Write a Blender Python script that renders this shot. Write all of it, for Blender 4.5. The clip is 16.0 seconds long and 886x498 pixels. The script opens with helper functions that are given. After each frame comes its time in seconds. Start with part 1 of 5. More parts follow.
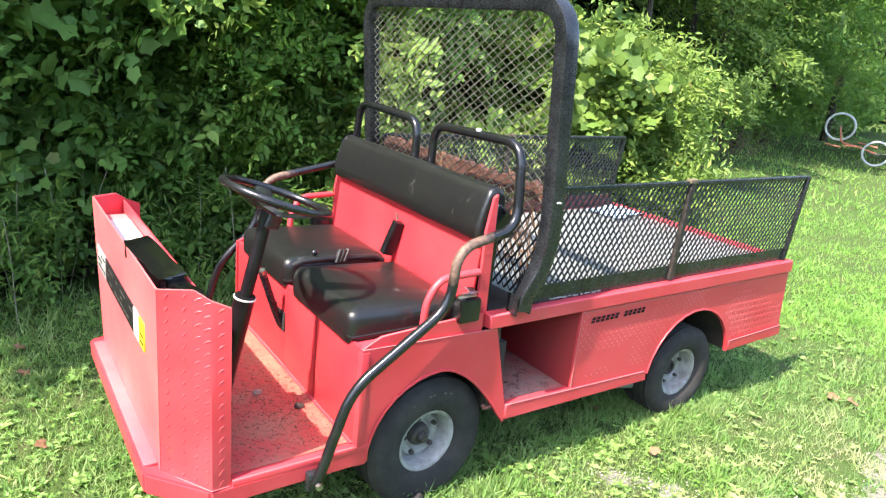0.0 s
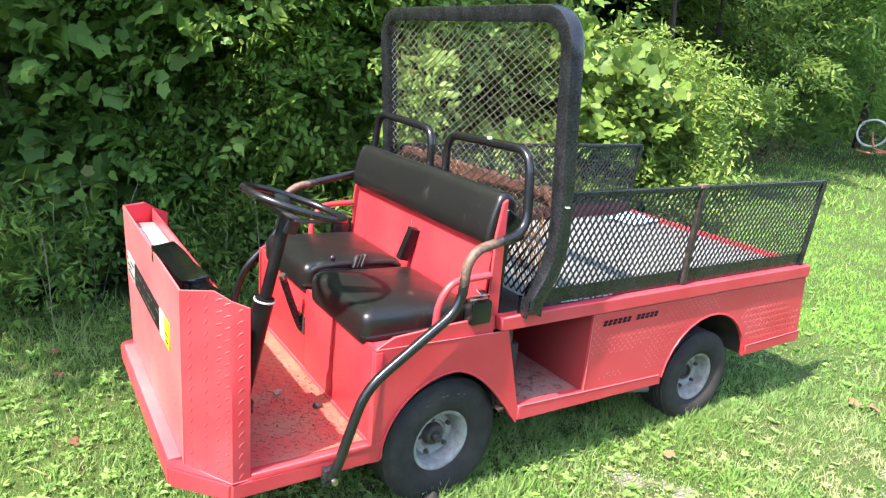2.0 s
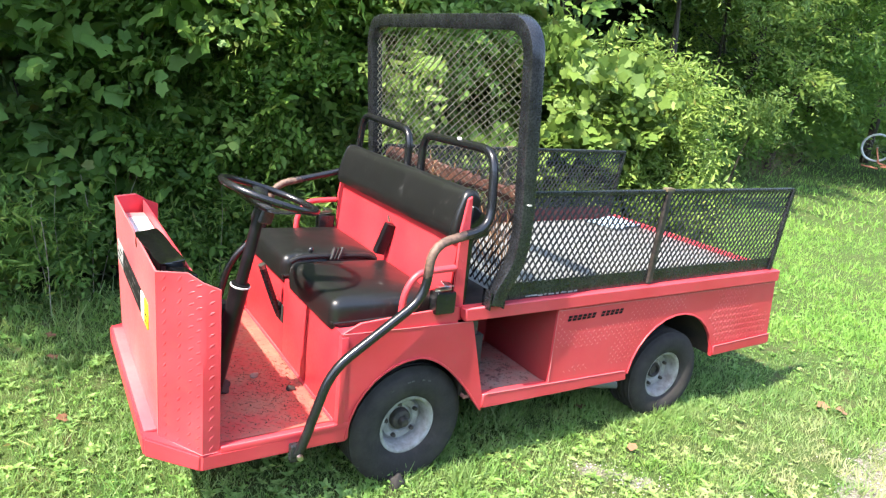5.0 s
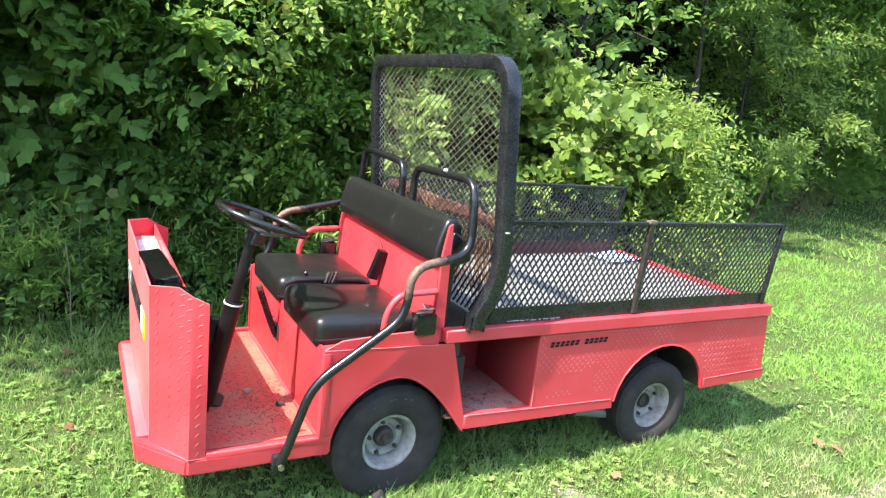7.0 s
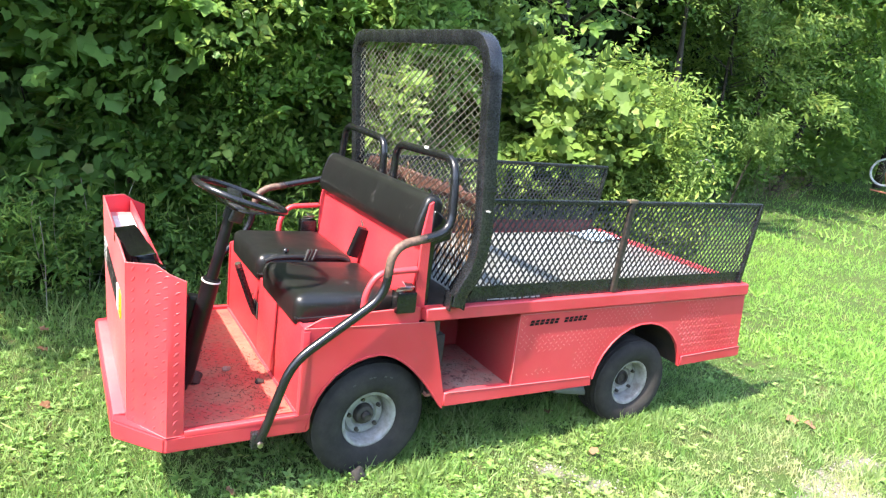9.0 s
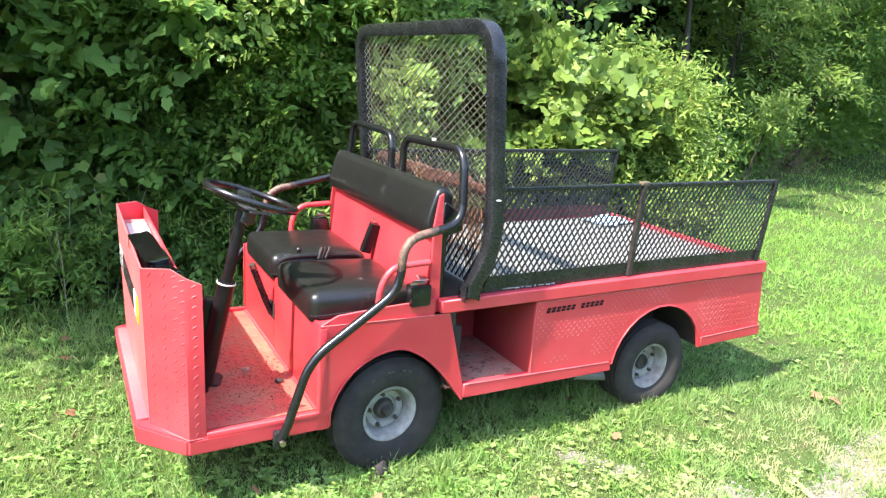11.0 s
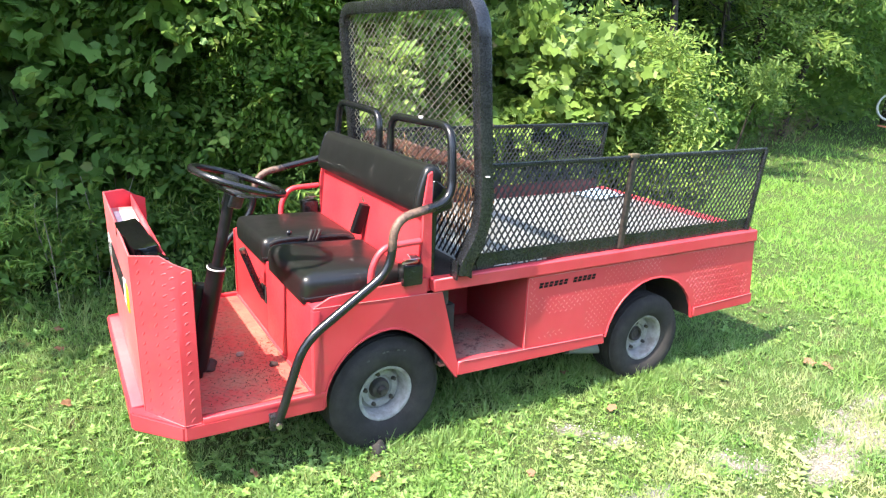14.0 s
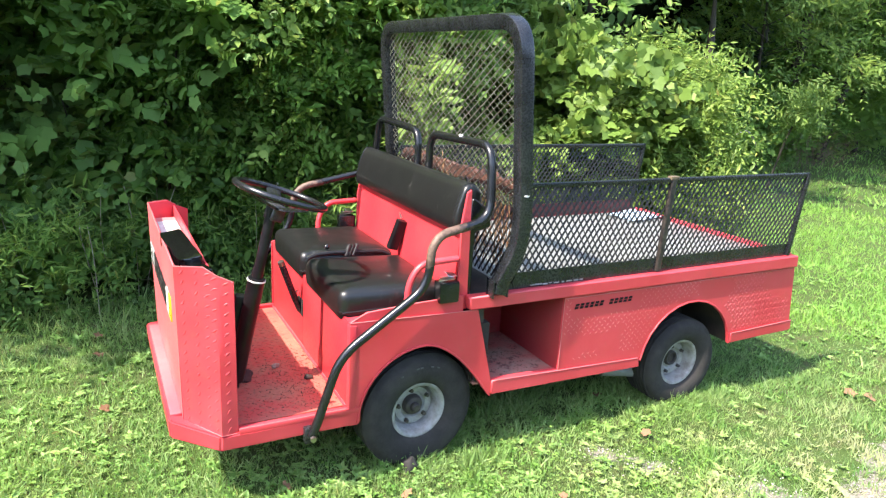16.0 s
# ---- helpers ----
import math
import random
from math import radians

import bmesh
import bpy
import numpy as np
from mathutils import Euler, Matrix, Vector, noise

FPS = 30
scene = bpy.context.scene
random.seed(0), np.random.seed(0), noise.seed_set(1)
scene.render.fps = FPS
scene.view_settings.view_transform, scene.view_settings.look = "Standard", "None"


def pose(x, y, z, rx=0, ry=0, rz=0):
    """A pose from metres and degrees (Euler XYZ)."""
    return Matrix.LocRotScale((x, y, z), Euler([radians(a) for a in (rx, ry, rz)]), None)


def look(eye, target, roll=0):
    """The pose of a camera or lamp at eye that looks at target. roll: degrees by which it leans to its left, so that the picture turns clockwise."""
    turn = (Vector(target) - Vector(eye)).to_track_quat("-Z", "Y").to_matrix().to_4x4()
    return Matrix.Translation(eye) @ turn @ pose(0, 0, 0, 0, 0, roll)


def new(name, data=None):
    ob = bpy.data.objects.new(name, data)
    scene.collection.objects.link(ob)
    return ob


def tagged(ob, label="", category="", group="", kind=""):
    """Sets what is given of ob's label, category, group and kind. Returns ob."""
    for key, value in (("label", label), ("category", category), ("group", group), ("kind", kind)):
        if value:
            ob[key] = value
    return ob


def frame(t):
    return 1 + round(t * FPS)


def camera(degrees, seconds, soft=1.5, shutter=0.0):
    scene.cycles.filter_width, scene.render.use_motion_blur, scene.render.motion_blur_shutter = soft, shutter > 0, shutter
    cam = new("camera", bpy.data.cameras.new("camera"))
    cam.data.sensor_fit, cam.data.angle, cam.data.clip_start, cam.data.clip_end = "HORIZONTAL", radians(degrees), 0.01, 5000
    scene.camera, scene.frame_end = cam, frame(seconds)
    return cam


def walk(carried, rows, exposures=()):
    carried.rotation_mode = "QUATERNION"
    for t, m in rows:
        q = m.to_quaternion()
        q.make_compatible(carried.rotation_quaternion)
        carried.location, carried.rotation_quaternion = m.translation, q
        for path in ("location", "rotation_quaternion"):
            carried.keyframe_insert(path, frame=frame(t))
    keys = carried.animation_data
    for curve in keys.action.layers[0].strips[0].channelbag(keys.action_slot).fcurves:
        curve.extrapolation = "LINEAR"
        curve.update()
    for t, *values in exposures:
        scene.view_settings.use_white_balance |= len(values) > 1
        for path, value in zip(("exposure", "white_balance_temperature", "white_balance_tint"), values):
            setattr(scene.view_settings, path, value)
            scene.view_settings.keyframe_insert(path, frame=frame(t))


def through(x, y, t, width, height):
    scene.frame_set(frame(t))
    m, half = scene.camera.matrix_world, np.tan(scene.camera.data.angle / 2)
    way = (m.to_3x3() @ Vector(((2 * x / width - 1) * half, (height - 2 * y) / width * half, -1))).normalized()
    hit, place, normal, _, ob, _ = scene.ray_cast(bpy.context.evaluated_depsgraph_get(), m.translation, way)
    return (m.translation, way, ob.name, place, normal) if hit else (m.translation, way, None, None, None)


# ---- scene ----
cam = camera(66.54, 16.0, soft=1.25)
PATH = [
    (0, (-0.5454, -1.5799, 1.4810), (0.5234, -0.1079, 0.9326), 5.96),
    (0.5, (-0.5592, -1.6080, 1.4879), (0.5490, -0.1352, 1.0267), 5.61),
    (1, (-0.5668, -1.6243, 1.4915), (0.4584, -0.1000, 1.0062), 4.25),
    (1.5, (-0.5533, -1.6543, 1.4843), (0.4520, -0.1128, 1.0120), 4.77),
    (2, (-0.5425, -1.6729, 1.4818), (0.4631, -0.1482, 0.9581), 4.94),
    (2.5, (-0.5361, -1.6896, 1.4914), (0.5021, -0.1822, 0.9817), 5.41),
    (3, (-0.5319, -1.6973, 1.4953), (0.5236, -0.1937, 1.0102), 5.40),
    (3.5, (-0.5251, -1.7071, 1.4855), (0.4926, -0.1752, 1.0082), 5.27),
    (4, (-0.5240, -1.7231, 1.4806), (0.4636, -0.1866, 0.9575), 5.09),
    (4.2, (-0.5368, -1.7321, 1.4762), (0.4634, -0.2078, 0.9414), 5.57),
    (6.3, (-0.3828, -2.0842, 1.5005), (0.5448, -0.4830, 1.0695), 6.46),
    (6.5, (-0.3840, -2.0792, 1.4955), (0.5353, -0.4721, 1.0689), 6.21),
    (7, (-0.3936, -2.0783, 1.4876), (0.5114, -0.4592, 1.0761), 6.26),
    (7.5, (-0.3816, -2.0798, 1.4914), (0.5297, -0.4714, 1.0527), 6.81),
    (8, (-0.3724, -2.0800, 1.4820), (0.5798, -0.5035, 1.0153), 7.58),
    (8.5, (-0.3752, -2.0816, 1.4867), (0.5868, -0.5120, 1.0170), 7.87),
    (9, (-0.3818, -2.0752, 1.4849), (0.5647, -0.4946, 1.0202), 6.93),
    (11.3, (-0.3679, -2.0759, 1.4765), (0.5453, -0.4832, 0.9872), 3.67),
    (11.5, (-0.3645, -2.0777, 1.4704), (0.5539, -0.4901, 0.9741), 3.66),
    (12, (-0.3560, -2.0756, 1.4727), (0.5772, -0.5070, 0.9447), 3.73),
    (12.5, (-0.3648, -2.0799, 1.4772), (0.5840, -0.5260, 0.9339), 3.71),
    (13, (-0.3590, -2.0799, 1.4741), (0.5845, -0.5253, 0.9236), 3.54),
    (13.5, (-0.3536, -2.0806, 1.4769), (0.5761, -0.5168, 0.9289), 2.55),
    (14, (-0.3569, -2.0757, 1.4740), (0.5620, -0.5037, 0.9316), 2.27),
    (14.5, (-0.3674, -2.0727, 1.4691), (0.5450, -0.4970, 0.9263), 3.24),
    (15, (-0.3781, -2.0675, 1.4767), (0.5246, -0.4872, 0.9311), 3.46),
    (15.5, (-0.3904, -2.0589, 1.4782), (0.4889, -0.4649, 0.9341), 3.39),
    (16, (-0.3927, -2.0627, 1.4798), (0.4632, -0.4424, 0.9776), 3.09),
]
walk(cam, [(t, look(eye, target, roll)) for t, eye, target, roll in PATH],
     [(t, stops, 6750, 14) for t, stops in ((0, 1.87), (0.5, 1.81), (4, 1.80), (6.5, 1.77), (7, 1.82), (7.5, 1.89), (8, 1.94), (9, 1.92), (11.5, 1.94), (12.5, 1.97), (13.5, 1.93), (14, 1.89), (15, 1.84), (16, 1.75))])
# ---- world and sun ----
SUN = Vector((-0.70, -0.125, 1.0)).normalized()
sun_data = bpy.data.lights.new("sun", "SUN")
sun_data.energy, sun_data.angle, sun_data.color = 4.4, radians(0.53), (1.0, 0.94, 0.83)
sun_ob = new("sun", sun_data)
sun_ob.matrix_world = look(SUN * 30, (0, 0, 0))
world = bpy.data.worlds.new("world")
scene.world = world
world.use_nodes = True
sky = world.node_tree.nodes.new("ShaderNodeTexSky")
sky.sky_type, sky.sun_disc = "NISHITA", False
sky.sun_elevation, sky.sun_rotation = math.asin(SUN.z), math.atan2(SUN.x, SUN.y)
world.node_tree.nodes["Background"].inputs["Strength"].default_value = 0.250
world.node_tree.links.new(sky.outputs[0], world.node_tree.nodes["Background"].inputs["Color"])


# ---- materials ----
class Nodes:
    """A small writer of node trees."""

    def __init__(self, name):
        self.mat = bpy.data.materials.new(name)
        self.mat.use_nodes = True
        self.tree = self.mat.node_tree
        self.bsdf = self.tree.nodes["Principled BSDF"]
        self.out = self.tree.nodes["Material Output"]

    def node(self, kind, **inputs):
        n = self.tree.nodes.new("ShaderNode" + kind)
        for key, value in inputs.items():
            self.put(value, n.inputs[key.replace("_", " ")])
        return n

    def put(self, value, socket):
        if hasattr(value, "is_linked"):
            self.tree.links.new(value, socket)
        else:
            socket.default_value = value

    def coords(self, kind="Object"):
        return self.node("TexCoord").outputs[kind]

    def noise(self, scale, detail=3.0, rough=0.55, vector=None):
        n = self.node("TexNoise", Scale=scale, Detail=detail, Roughness=rough)
        self.put(vector or self.coords(), n.inputs["Vector"])
        return n.outputs["Fac"]

    def ramp(self, fac, stops):
        n = self.node("ValToRGB", Fac=fac)
        e = n.color_ramp.elements
        while len(e) < len(stops):
            e.new(0.5)
        for el, (pos, c) in zip(e, stops):
            el.position, el.color = pos, (c, c, c, 1) if isinstance(c, (int, float)) else (*c, 1)
        return n.outputs["Color"]

    def mix(self, fac, a, b, blend="MIX"):
        n = self.tree.nodes.new("ShaderNodeMix")
        n.data_type, n.blend_type = "RGBA", blend
        self.put(fac, n.inputs[0])
        self.put(a if hasattr(a, "is_linked") else (*a, 1), n.inputs[6])
        self.put(b if hasattr(b, "is_linked") else (*b, 1), n.inputs[7])
        return n.outputs[2]

    def math(self, op, a, b=0.0):
        n = self.tree.nodes.new("ShaderNodeMath")
        n.operation = op
        self.put(a, n.inputs[0])
        self.put(b, n.inputs[1])
        return n.outputs[0]

    def bump(self, height, strength=0.3, distance=0.01):
        n = self.node("Bump", Height=height, Strength=strength, Distance=distance)
        self.put(n.outputs[0], self.bsdf.inputs["Normal"])

    def done(self, color, rough=0.5, metal=0.0, spec=0.5):
        self.put(color if hasattr(color, "is_linked") else (*color, 1), self.bsdf.inputs["Base Color"])
        self.put(rough, self.bsdf.inputs["Roughness"])
        self.put(metal, self.bsdf.inputs["Metallic"])
        self.put(spec, self.bsdf.inputs["Specular IOR Level"])
        return self.mat


def paint(name, color, faded, rough=0.42, dirt=0.25, dirt_color=(0.16, 0.10, 0.06)):
    n = Nodes(name)
    big = n.ramp(n.noise(3.0, 4), [(0.35, 0.0), (0.7, 1.0)])
    fine = n.noise(90.0, 4)
    c = n.mix(big, color, faded)
    stain = n.math("MULTIPLY", n.ramp(n.noise(14.0, 6, 0.7), [(0.55, 0.0), (0.78, 1.0)]), dirt)
    c = n.mix(stain, c, dirt_color)
    chips = n.ramp(n.noise(60.0, 5, 0.75), [(0.72, 0.0), (0.75, 1.0)])
    c = n.mix(n.math("MULTIPLY", chips, 0.5), c, (0.75, 0.42, 0.40))
    n.bump(fine, 0.12, 0.002)
    return n.done(c, n.math("ADD", n.math("MULTIPLY", fine, 0.2), rough - 0.1))


RED, RED_FADED = (0.53, 0.038, 0.050), (0.59, 0.064, 0.078)
red_paint = paint("red_paint", RED, RED_FADED)
# front sheet: fading plus its sunlit highlight put into a paler colour
faded_sunlit_red = paint("faded_sunlit_paint", (0.60, 0.085, 0.10), (0.66, 0.15, 0.15), 0.45)
# cubby walls: shade put into a darker red, with dirt over it
cubby_shade_red = paint("shaded_inner_paint", (0.36, 0.020, 0.028), (0.30, 0.045, 0.042), 0.6, 0.6)
# tread tips: rubbed paint, made paler still for grazing sun highlights
worn_lit_tread = paint("rubbed_lit_tread_paint", (0.58, 0.062, 0.074), (0.68, 0.19, 0.19), 0.42, 0.2)
# inner panels: deeper red for the glow bounced between the red sheets
bounce_red = paint("red_bounce_paint", (0.56, 0.030, 0.040), (0.60, 0.050, 0.058), 0.42, 0.16)


def dirty_floor():
    n = Nodes("dirty_red_plate")
    sand = n.ramp(n.noise(5.0, 6, 0.65), [(0.36, 0.05), (0.62, 0.95)])
    c = n.mix(sand, (0.48, 0.060, 0.050), (0.34, 0.150, 0.098))
    c = n.mix(n.ramp(n.noise(60.0, 6, 0.75), [(0.50, 0.0), (0.66, 0.85)]), c, (0.16, 0.085, 0.055))
    n.bump(n.noise(70.0, 5), 0.4, 0.004)
    return n.done(c, 0.85)


def dusty_plate():
    n = Nodes("dust_covered_plate")
    c = n.mix(n.ramp(n.noise(7.0, 5, 0.6), [(0.38, 0.0), (0.62, 1.0)]), (0.30, 0.185, 0.145), (0.40, 0.11, 0.09))
    c = n.mix(n.ramp(n.noise(19.0, 7, 0.75), [(0.53, 0.0), (0.64, 0.95)]), c, (0.10, 0.026, 0.022))
    n.bump(n.noise(70.0, 5), 0.4, 0.004)
    return n.done(c, 0.9)


dirty_red = dirty_floor()
dusty_shelf = dusty_plate()
# the cart's red, darkened for the shade on the far bottom plate
far_shade_red = paint("far_plate_shade_red", (0.050, 0.007, 0.008), (0.07, 0.011, 0.011), 0.7)


def speckled(name, color, other, scale, rough, metal=0.0, bump=0.15, spec=0.5):
    n = Nodes(name)
    c = n.mix(n.ramp(n.noise(scale, 5, 0.65), [(0.4, 0.0), (0.68, 1.0)]), color, other)
    f = n.noise(scale * 9, 4)
    n.bump(f, bump, 0.003)
    return n.done(c, n.math("ADD", n.math("MULTIPLY", f, 0.25), rough - 0.12), metal, spec)




def worn_vinyl():
    n = Nodes("black_vinyl")
    c = n.mix(n.noise(7.0, 5, 0.6), (0.006, 0.0065, 0.0065), (0.013, 0.0135, 0.013))
    v = n.node("Mapping", Scale=(1.0, 1.0, 0.35))
    n.put(n.coords(), v.inputs["Vector"])
    scuff = n.ramp(n.noise(34.0, 6, 0.75, v.outputs[0]), [(0.60, 0.0), (0.70, 0.6)])
    c = n.mix(n.math("MULTIPLY", scuff, n.ramp(n.noise(5.0, 3), [(0.46, 0.0), (0.58, 1.0)])), c, (0.13, 0.13, 0.125))
    c = n.mix(n.ramp(n.noise(210.0, 3, 0.6), [(0.70, 0.0), (0.74, 0.5)]), c, (0.30, 0.28, 0.25))
    fine = n.noise(160.0, 4)
    n.bump(fine, 0.10, 0.0015)
    return n.done(c, n.math("ADD", n.math("MULTIPLY", n.noise(12.0, 4), 0.22), 0.24))


vinyl = worn_vinyl()
black_paint = speckled("black_paint", (0.010, 0.011, 0.013), (0.020, 0.022, 0.025), 12.0, 0.27, bump=0.05)
black_mesh = speckled("black_mesh_paint", (0.006, 0.006, 0.007), (0.020, 0.017, 0.015), 25.0, 0.6)
cage_mesh_mat = speckled("weathered_mesh", (0.30, 0.29, 0.22), (0.13, 0.11, 0.08), 30.0, 0.42)
rusty = speckled("rusty_steel", (0.050, 0.019, 0.012), (0.125, 0.045, 0.025), 30.0, 0.85, bump=0.6)
plastic = speckled("black_plastic", (0.008, 0.008, 0.009), (0.016, 0.016, 0.017), 20.0, 0.22)
column_black = speckled("column_black", (0.004, 0.004, 0.005), (0.010, 0.010, 0.012), 12.0, 0.38, spec=0.35)
shiny_wrap = speckled("shiny_black_wrap", (0.003, 0.003, 0.003), (0.006, 0.006, 0.006), 4.5, 0.14, bump=0.25, spec=0.6)
rubber = speckled("tyre_rubber", (0.027, 0.025, 0.024), (0.046, 0.042, 0.038), 11.0, 0.85, bump=0.4, spec=0.25)
wheel_white = speckled("wheel_paint", (0.31, 0.31, 0.295), (0.17, 0.155, 0.14), 22.0, 0.5)
hub_grease = speckled("greasy_hub", (0.030, 0.027, 0.025), (0.075, 0.06, 0.05), 40.0, 0.6)
steel = speckled("bright_steel", (0.55, 0.55, 0.55), (0.35, 0.34, 0.33), 30.0, 0.3, 1.0)
bed_grey = speckled("bed_plate", (0.225, 0.23, 0.22), (0.15, 0.15, 0.14), 4.0, 0.5)
# near-black for shade under the cart, also for black plate and dirt
dark_under = speckled("dark_shade_dirt", (0.020, 0.016, 0.014), (0.05, 0.03, 0.025), 8.0, 0.9)
label_white = speckled("label_white", (0.72, 0.72, 0.68), (0.6, 0.6, 0.56), 20.0, 0.5)
label_grey = speckled("label_grey", (0.32, 0.33, 0.32), (0.22, 0.23, 0.22), 25.0, 0.5)
label_yellow = speckled("label_yellow", (0.80, 0.58, 0.02), (0.70, 0.48, 0.02), 20.0, 0.5)
label_black = speckled("label_black", (0.006, 0.006, 0.006), (0.014, 0.012, 0.012), 20.0, 0.7, spec=0.2)
stone_mat = speckled("stone", (0.34, 0.25, 0.20), (0.24, 0.17, 0.13), 60.0, 0.9)
gravel_mat = speckled("gravel", (0.20, 0.19, 0.18), (0.10, 0.095, 0.09), 30.0, 0.9)
limestone = speckled("crushed_limestone", (0.56, 0.53, 0.48), (0.36, 0.33, 0.29), 30.0, 0.9)
white_siding = speckled("white_siding", (0.78, 0.78, 0.76), (0.68, 0.68, 0.65), 3.0, 0.6)
webbing = speckled("belt_webbing", (0.008, 0.008, 0.009), (0.016, 0.016, 0.016), 120.0, 0.45)
dry_leaf = speckled("dry_leaf", (0.25, 0.13, 0.065), (0.16, 0.085, 0.045), 40.0, 0.8)
bark = speckled("bark", (0.050, 0.040, 0.030), (0.028, 0.023, 0.018), 14.0, 0.95, bump=0.8)


def worn_tube(cx, cz):
    """Black paint, worn to rust round the hand bend of the rails."""
    n = Nodes("worn_black_tube")
    p = n.tree.nodes.new("ShaderNodeSeparateXYZ")
    n.put(n.coords(), p.inputs[0])
    dx = n.math("DIVIDE", n.math("SUBTRACT", p.outputs[0], cx), 0.135)
    dz = n.math("DIVIDE", n.math("SUBTRACT", p.outputs[2], cz), 0.100)
    d = n.math("SQRT", n.math("ADD", n.math("MULTIPLY", dx, dx), n.math("MULTIPLY", dz, dz)))
    d = n.math("ADD", d, n.math("MULTIPLY", n.math("SUBTRACT", n.noise(30.0, 5, 0.7), 0.5), 1.5))
    worn = n.ramp(d, [(0.66, 1.0), (0.98, 0.0)])
    c = n.mix(n.noise(20.0, 4), (0.005, 0.0055, 0.006), (0.013, 0.014, 0.016))
    c = n.mix(worn, c, n.mix(n.ramp(n.noise(45.0, 5, 0.7), [(0.4, 0.0), (0.62, 1.0)]), (0.060, 0.034, 0.025), (0.150, 0.092, 0.064)))
    n.bump(n.noise(80.0, 4), 0.15, 0.002)
    return n.done(c, n.ramp(worn, [(0.0, 0.23), (1.0, 0.6)]))


worn_near, worn_far = worn_tube(0.665, 0.888), worn_tube(0.50, 0.84)


def foliage(name, dark, mid, bright, rough=0.5, through=0.35, dry=None):
    n = Nodes(name)
    info = n.node("NewGeometry")
    c = n.ramp(info.outputs["Random Per Island"], [(0.0, dark), (0.5, mid), (0.92, bright), (0.965, bright), (0.985, (bright[0] * 1.35, bright[1] * 1.05, bright[2] * 0.9)), (1.0, (0.16, 0.11, 0.05))])
    c = n.mix(n.math("MULTIPLY", n.ramp(n.noise(1.9, 4), [(0.35, 0.0), (0.65, 1.0)]), 0.5), c, dark)
    c = n.mix(n.math("MULTIPLY", n.ramp(n.noise(0.9, 3), [(0.45, 0.0), (0.7, 1.0)]), 0.3), c, (mid[0] * 1.5, mid[1] * 1.15, mid[2] * 0.8))
    c = n.mix(n.math("MULTIPLY", n.noise(70.0, 3), 0.35), c, mid)
    if dry:
        v = n.coords()
        p = n.tree.nodes.new("ShaderNodeSeparateXYZ")
        n.put(v, p.inputs[0])
        dx = n.math("DIVIDE", n.math("SUBTRACT", p.outputs[0], 1.9), 1.6)
        dy = n.math("DIVIDE", n.math("SUBTRACT", p.outputs[1], -0.9), 0.9)
        d = n.math("SQRT", n.math("ADD", n.math("MULTIPLY", dx, dx), n.math("MULTIPLY", dy, dy)))
        near = n.ramp(d, [(0.45, 0.95), (1.5, 0.2)])
        c = n.mix(n.math("MULTIPLY", n.ramp(n.noise(4.5, 5, 0.65, v), [(0.42, 0.0), (0.64, 1.0)]), near), c, dry)
    n.done(c, rough, 0.0, 0.2)
    t = n.node("BsdfTranslucent")
    n.put(n.mix(0.5, c, bright, "ADD"), t.inputs["Color"])
    m = n.node("MixShader", Fac=through)
    n.put(n.bsdf.outputs[0], m.inputs[1])
    n.put(t.outputs[0], m.inputs[2])
    n.put(m.outputs[0], n.out.inputs["Surface"])
    return n.mat


leaf_hedge = foliage("hedge_leaf", (0.070, 0.145, 0.034), (0.150, 0.285, 0.060), (0.280, 0.410, 0.098), 0.47, 0.45)
# darker than hedge_leaf: part of the left shrubs' shade is in this colour
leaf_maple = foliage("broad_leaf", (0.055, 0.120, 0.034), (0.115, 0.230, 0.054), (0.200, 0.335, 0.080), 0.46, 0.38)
leaf_grape = foliage("vine_leaf", (0.058, 0.108, 0.022), (0.130, 0.220, 0.040), (0.265, 0.355, 0.085), 0.48, 0.24)
leaf_tree = foliage("tree_leaf", (0.038, 0.090, 0.020), (0.086, 0.185, 0.034), (0.190, 0.310, 0.062))
# lighter copy of tree_leaf, with sun on the feathery sprays in its colour
leaf_sun_tint = foliage("sun_tinted_leaf", (0.062, 0.120, 0.026), (0.125, 0.210, 0.044), (0.215, 0.295, 0.072))
leaf_sun_spray = foliage("sun_spray_leaf", (0.090, 0.165, 0.036), (0.160, 0.260, 0.056), (0.270, 0.370, 0.095))
# leaf for hollows and depths, its darker greens standing for shade
leaf_deep_shade = foliage("inner_shade_leaf", (0.060, 0.118, 0.038), (0.100, 0.185, 0.052), (0.155, 0.255, 0.072), 0.45, 0.25)
grass_mat = foliage("grass_blade", (0.075, 0.175, 0.040), (0.170, 0.325, 0.080), (0.360, 0.455, 0.200), 0.45, 0.36, (0.45, 0.44, 0.24))
far_grass_mat = foliage("far_grass_blade", (0.120, 0.255, 0.050), (0.205, 0.400, 0.080), (0.310, 0.480, 0.135), 0.5, 0.4, (0.30, 0.44, 0.14))
clover_mat = foliage("clover_leaf", (0.075, 0.190, 0.034), (0.150, 0.320, 0.058), (0.270, 0.410, 0.110), 0.45, 0.35, (0.35, 0.38, 0.15))
weed_mat = foliage("broad_weed_leaf", (0.105, 0.225, 0.055), (0.195, 0.355, 0.090), (0.340, 0.480, 0.170), 0.42, 0.35, (0.42, 0.48, 0.22))
stem_mat = speckled("dry_stem", (0.13, 0.10, 0.06), (0.07, 0.055, 0.035), 10.0, 0.9)


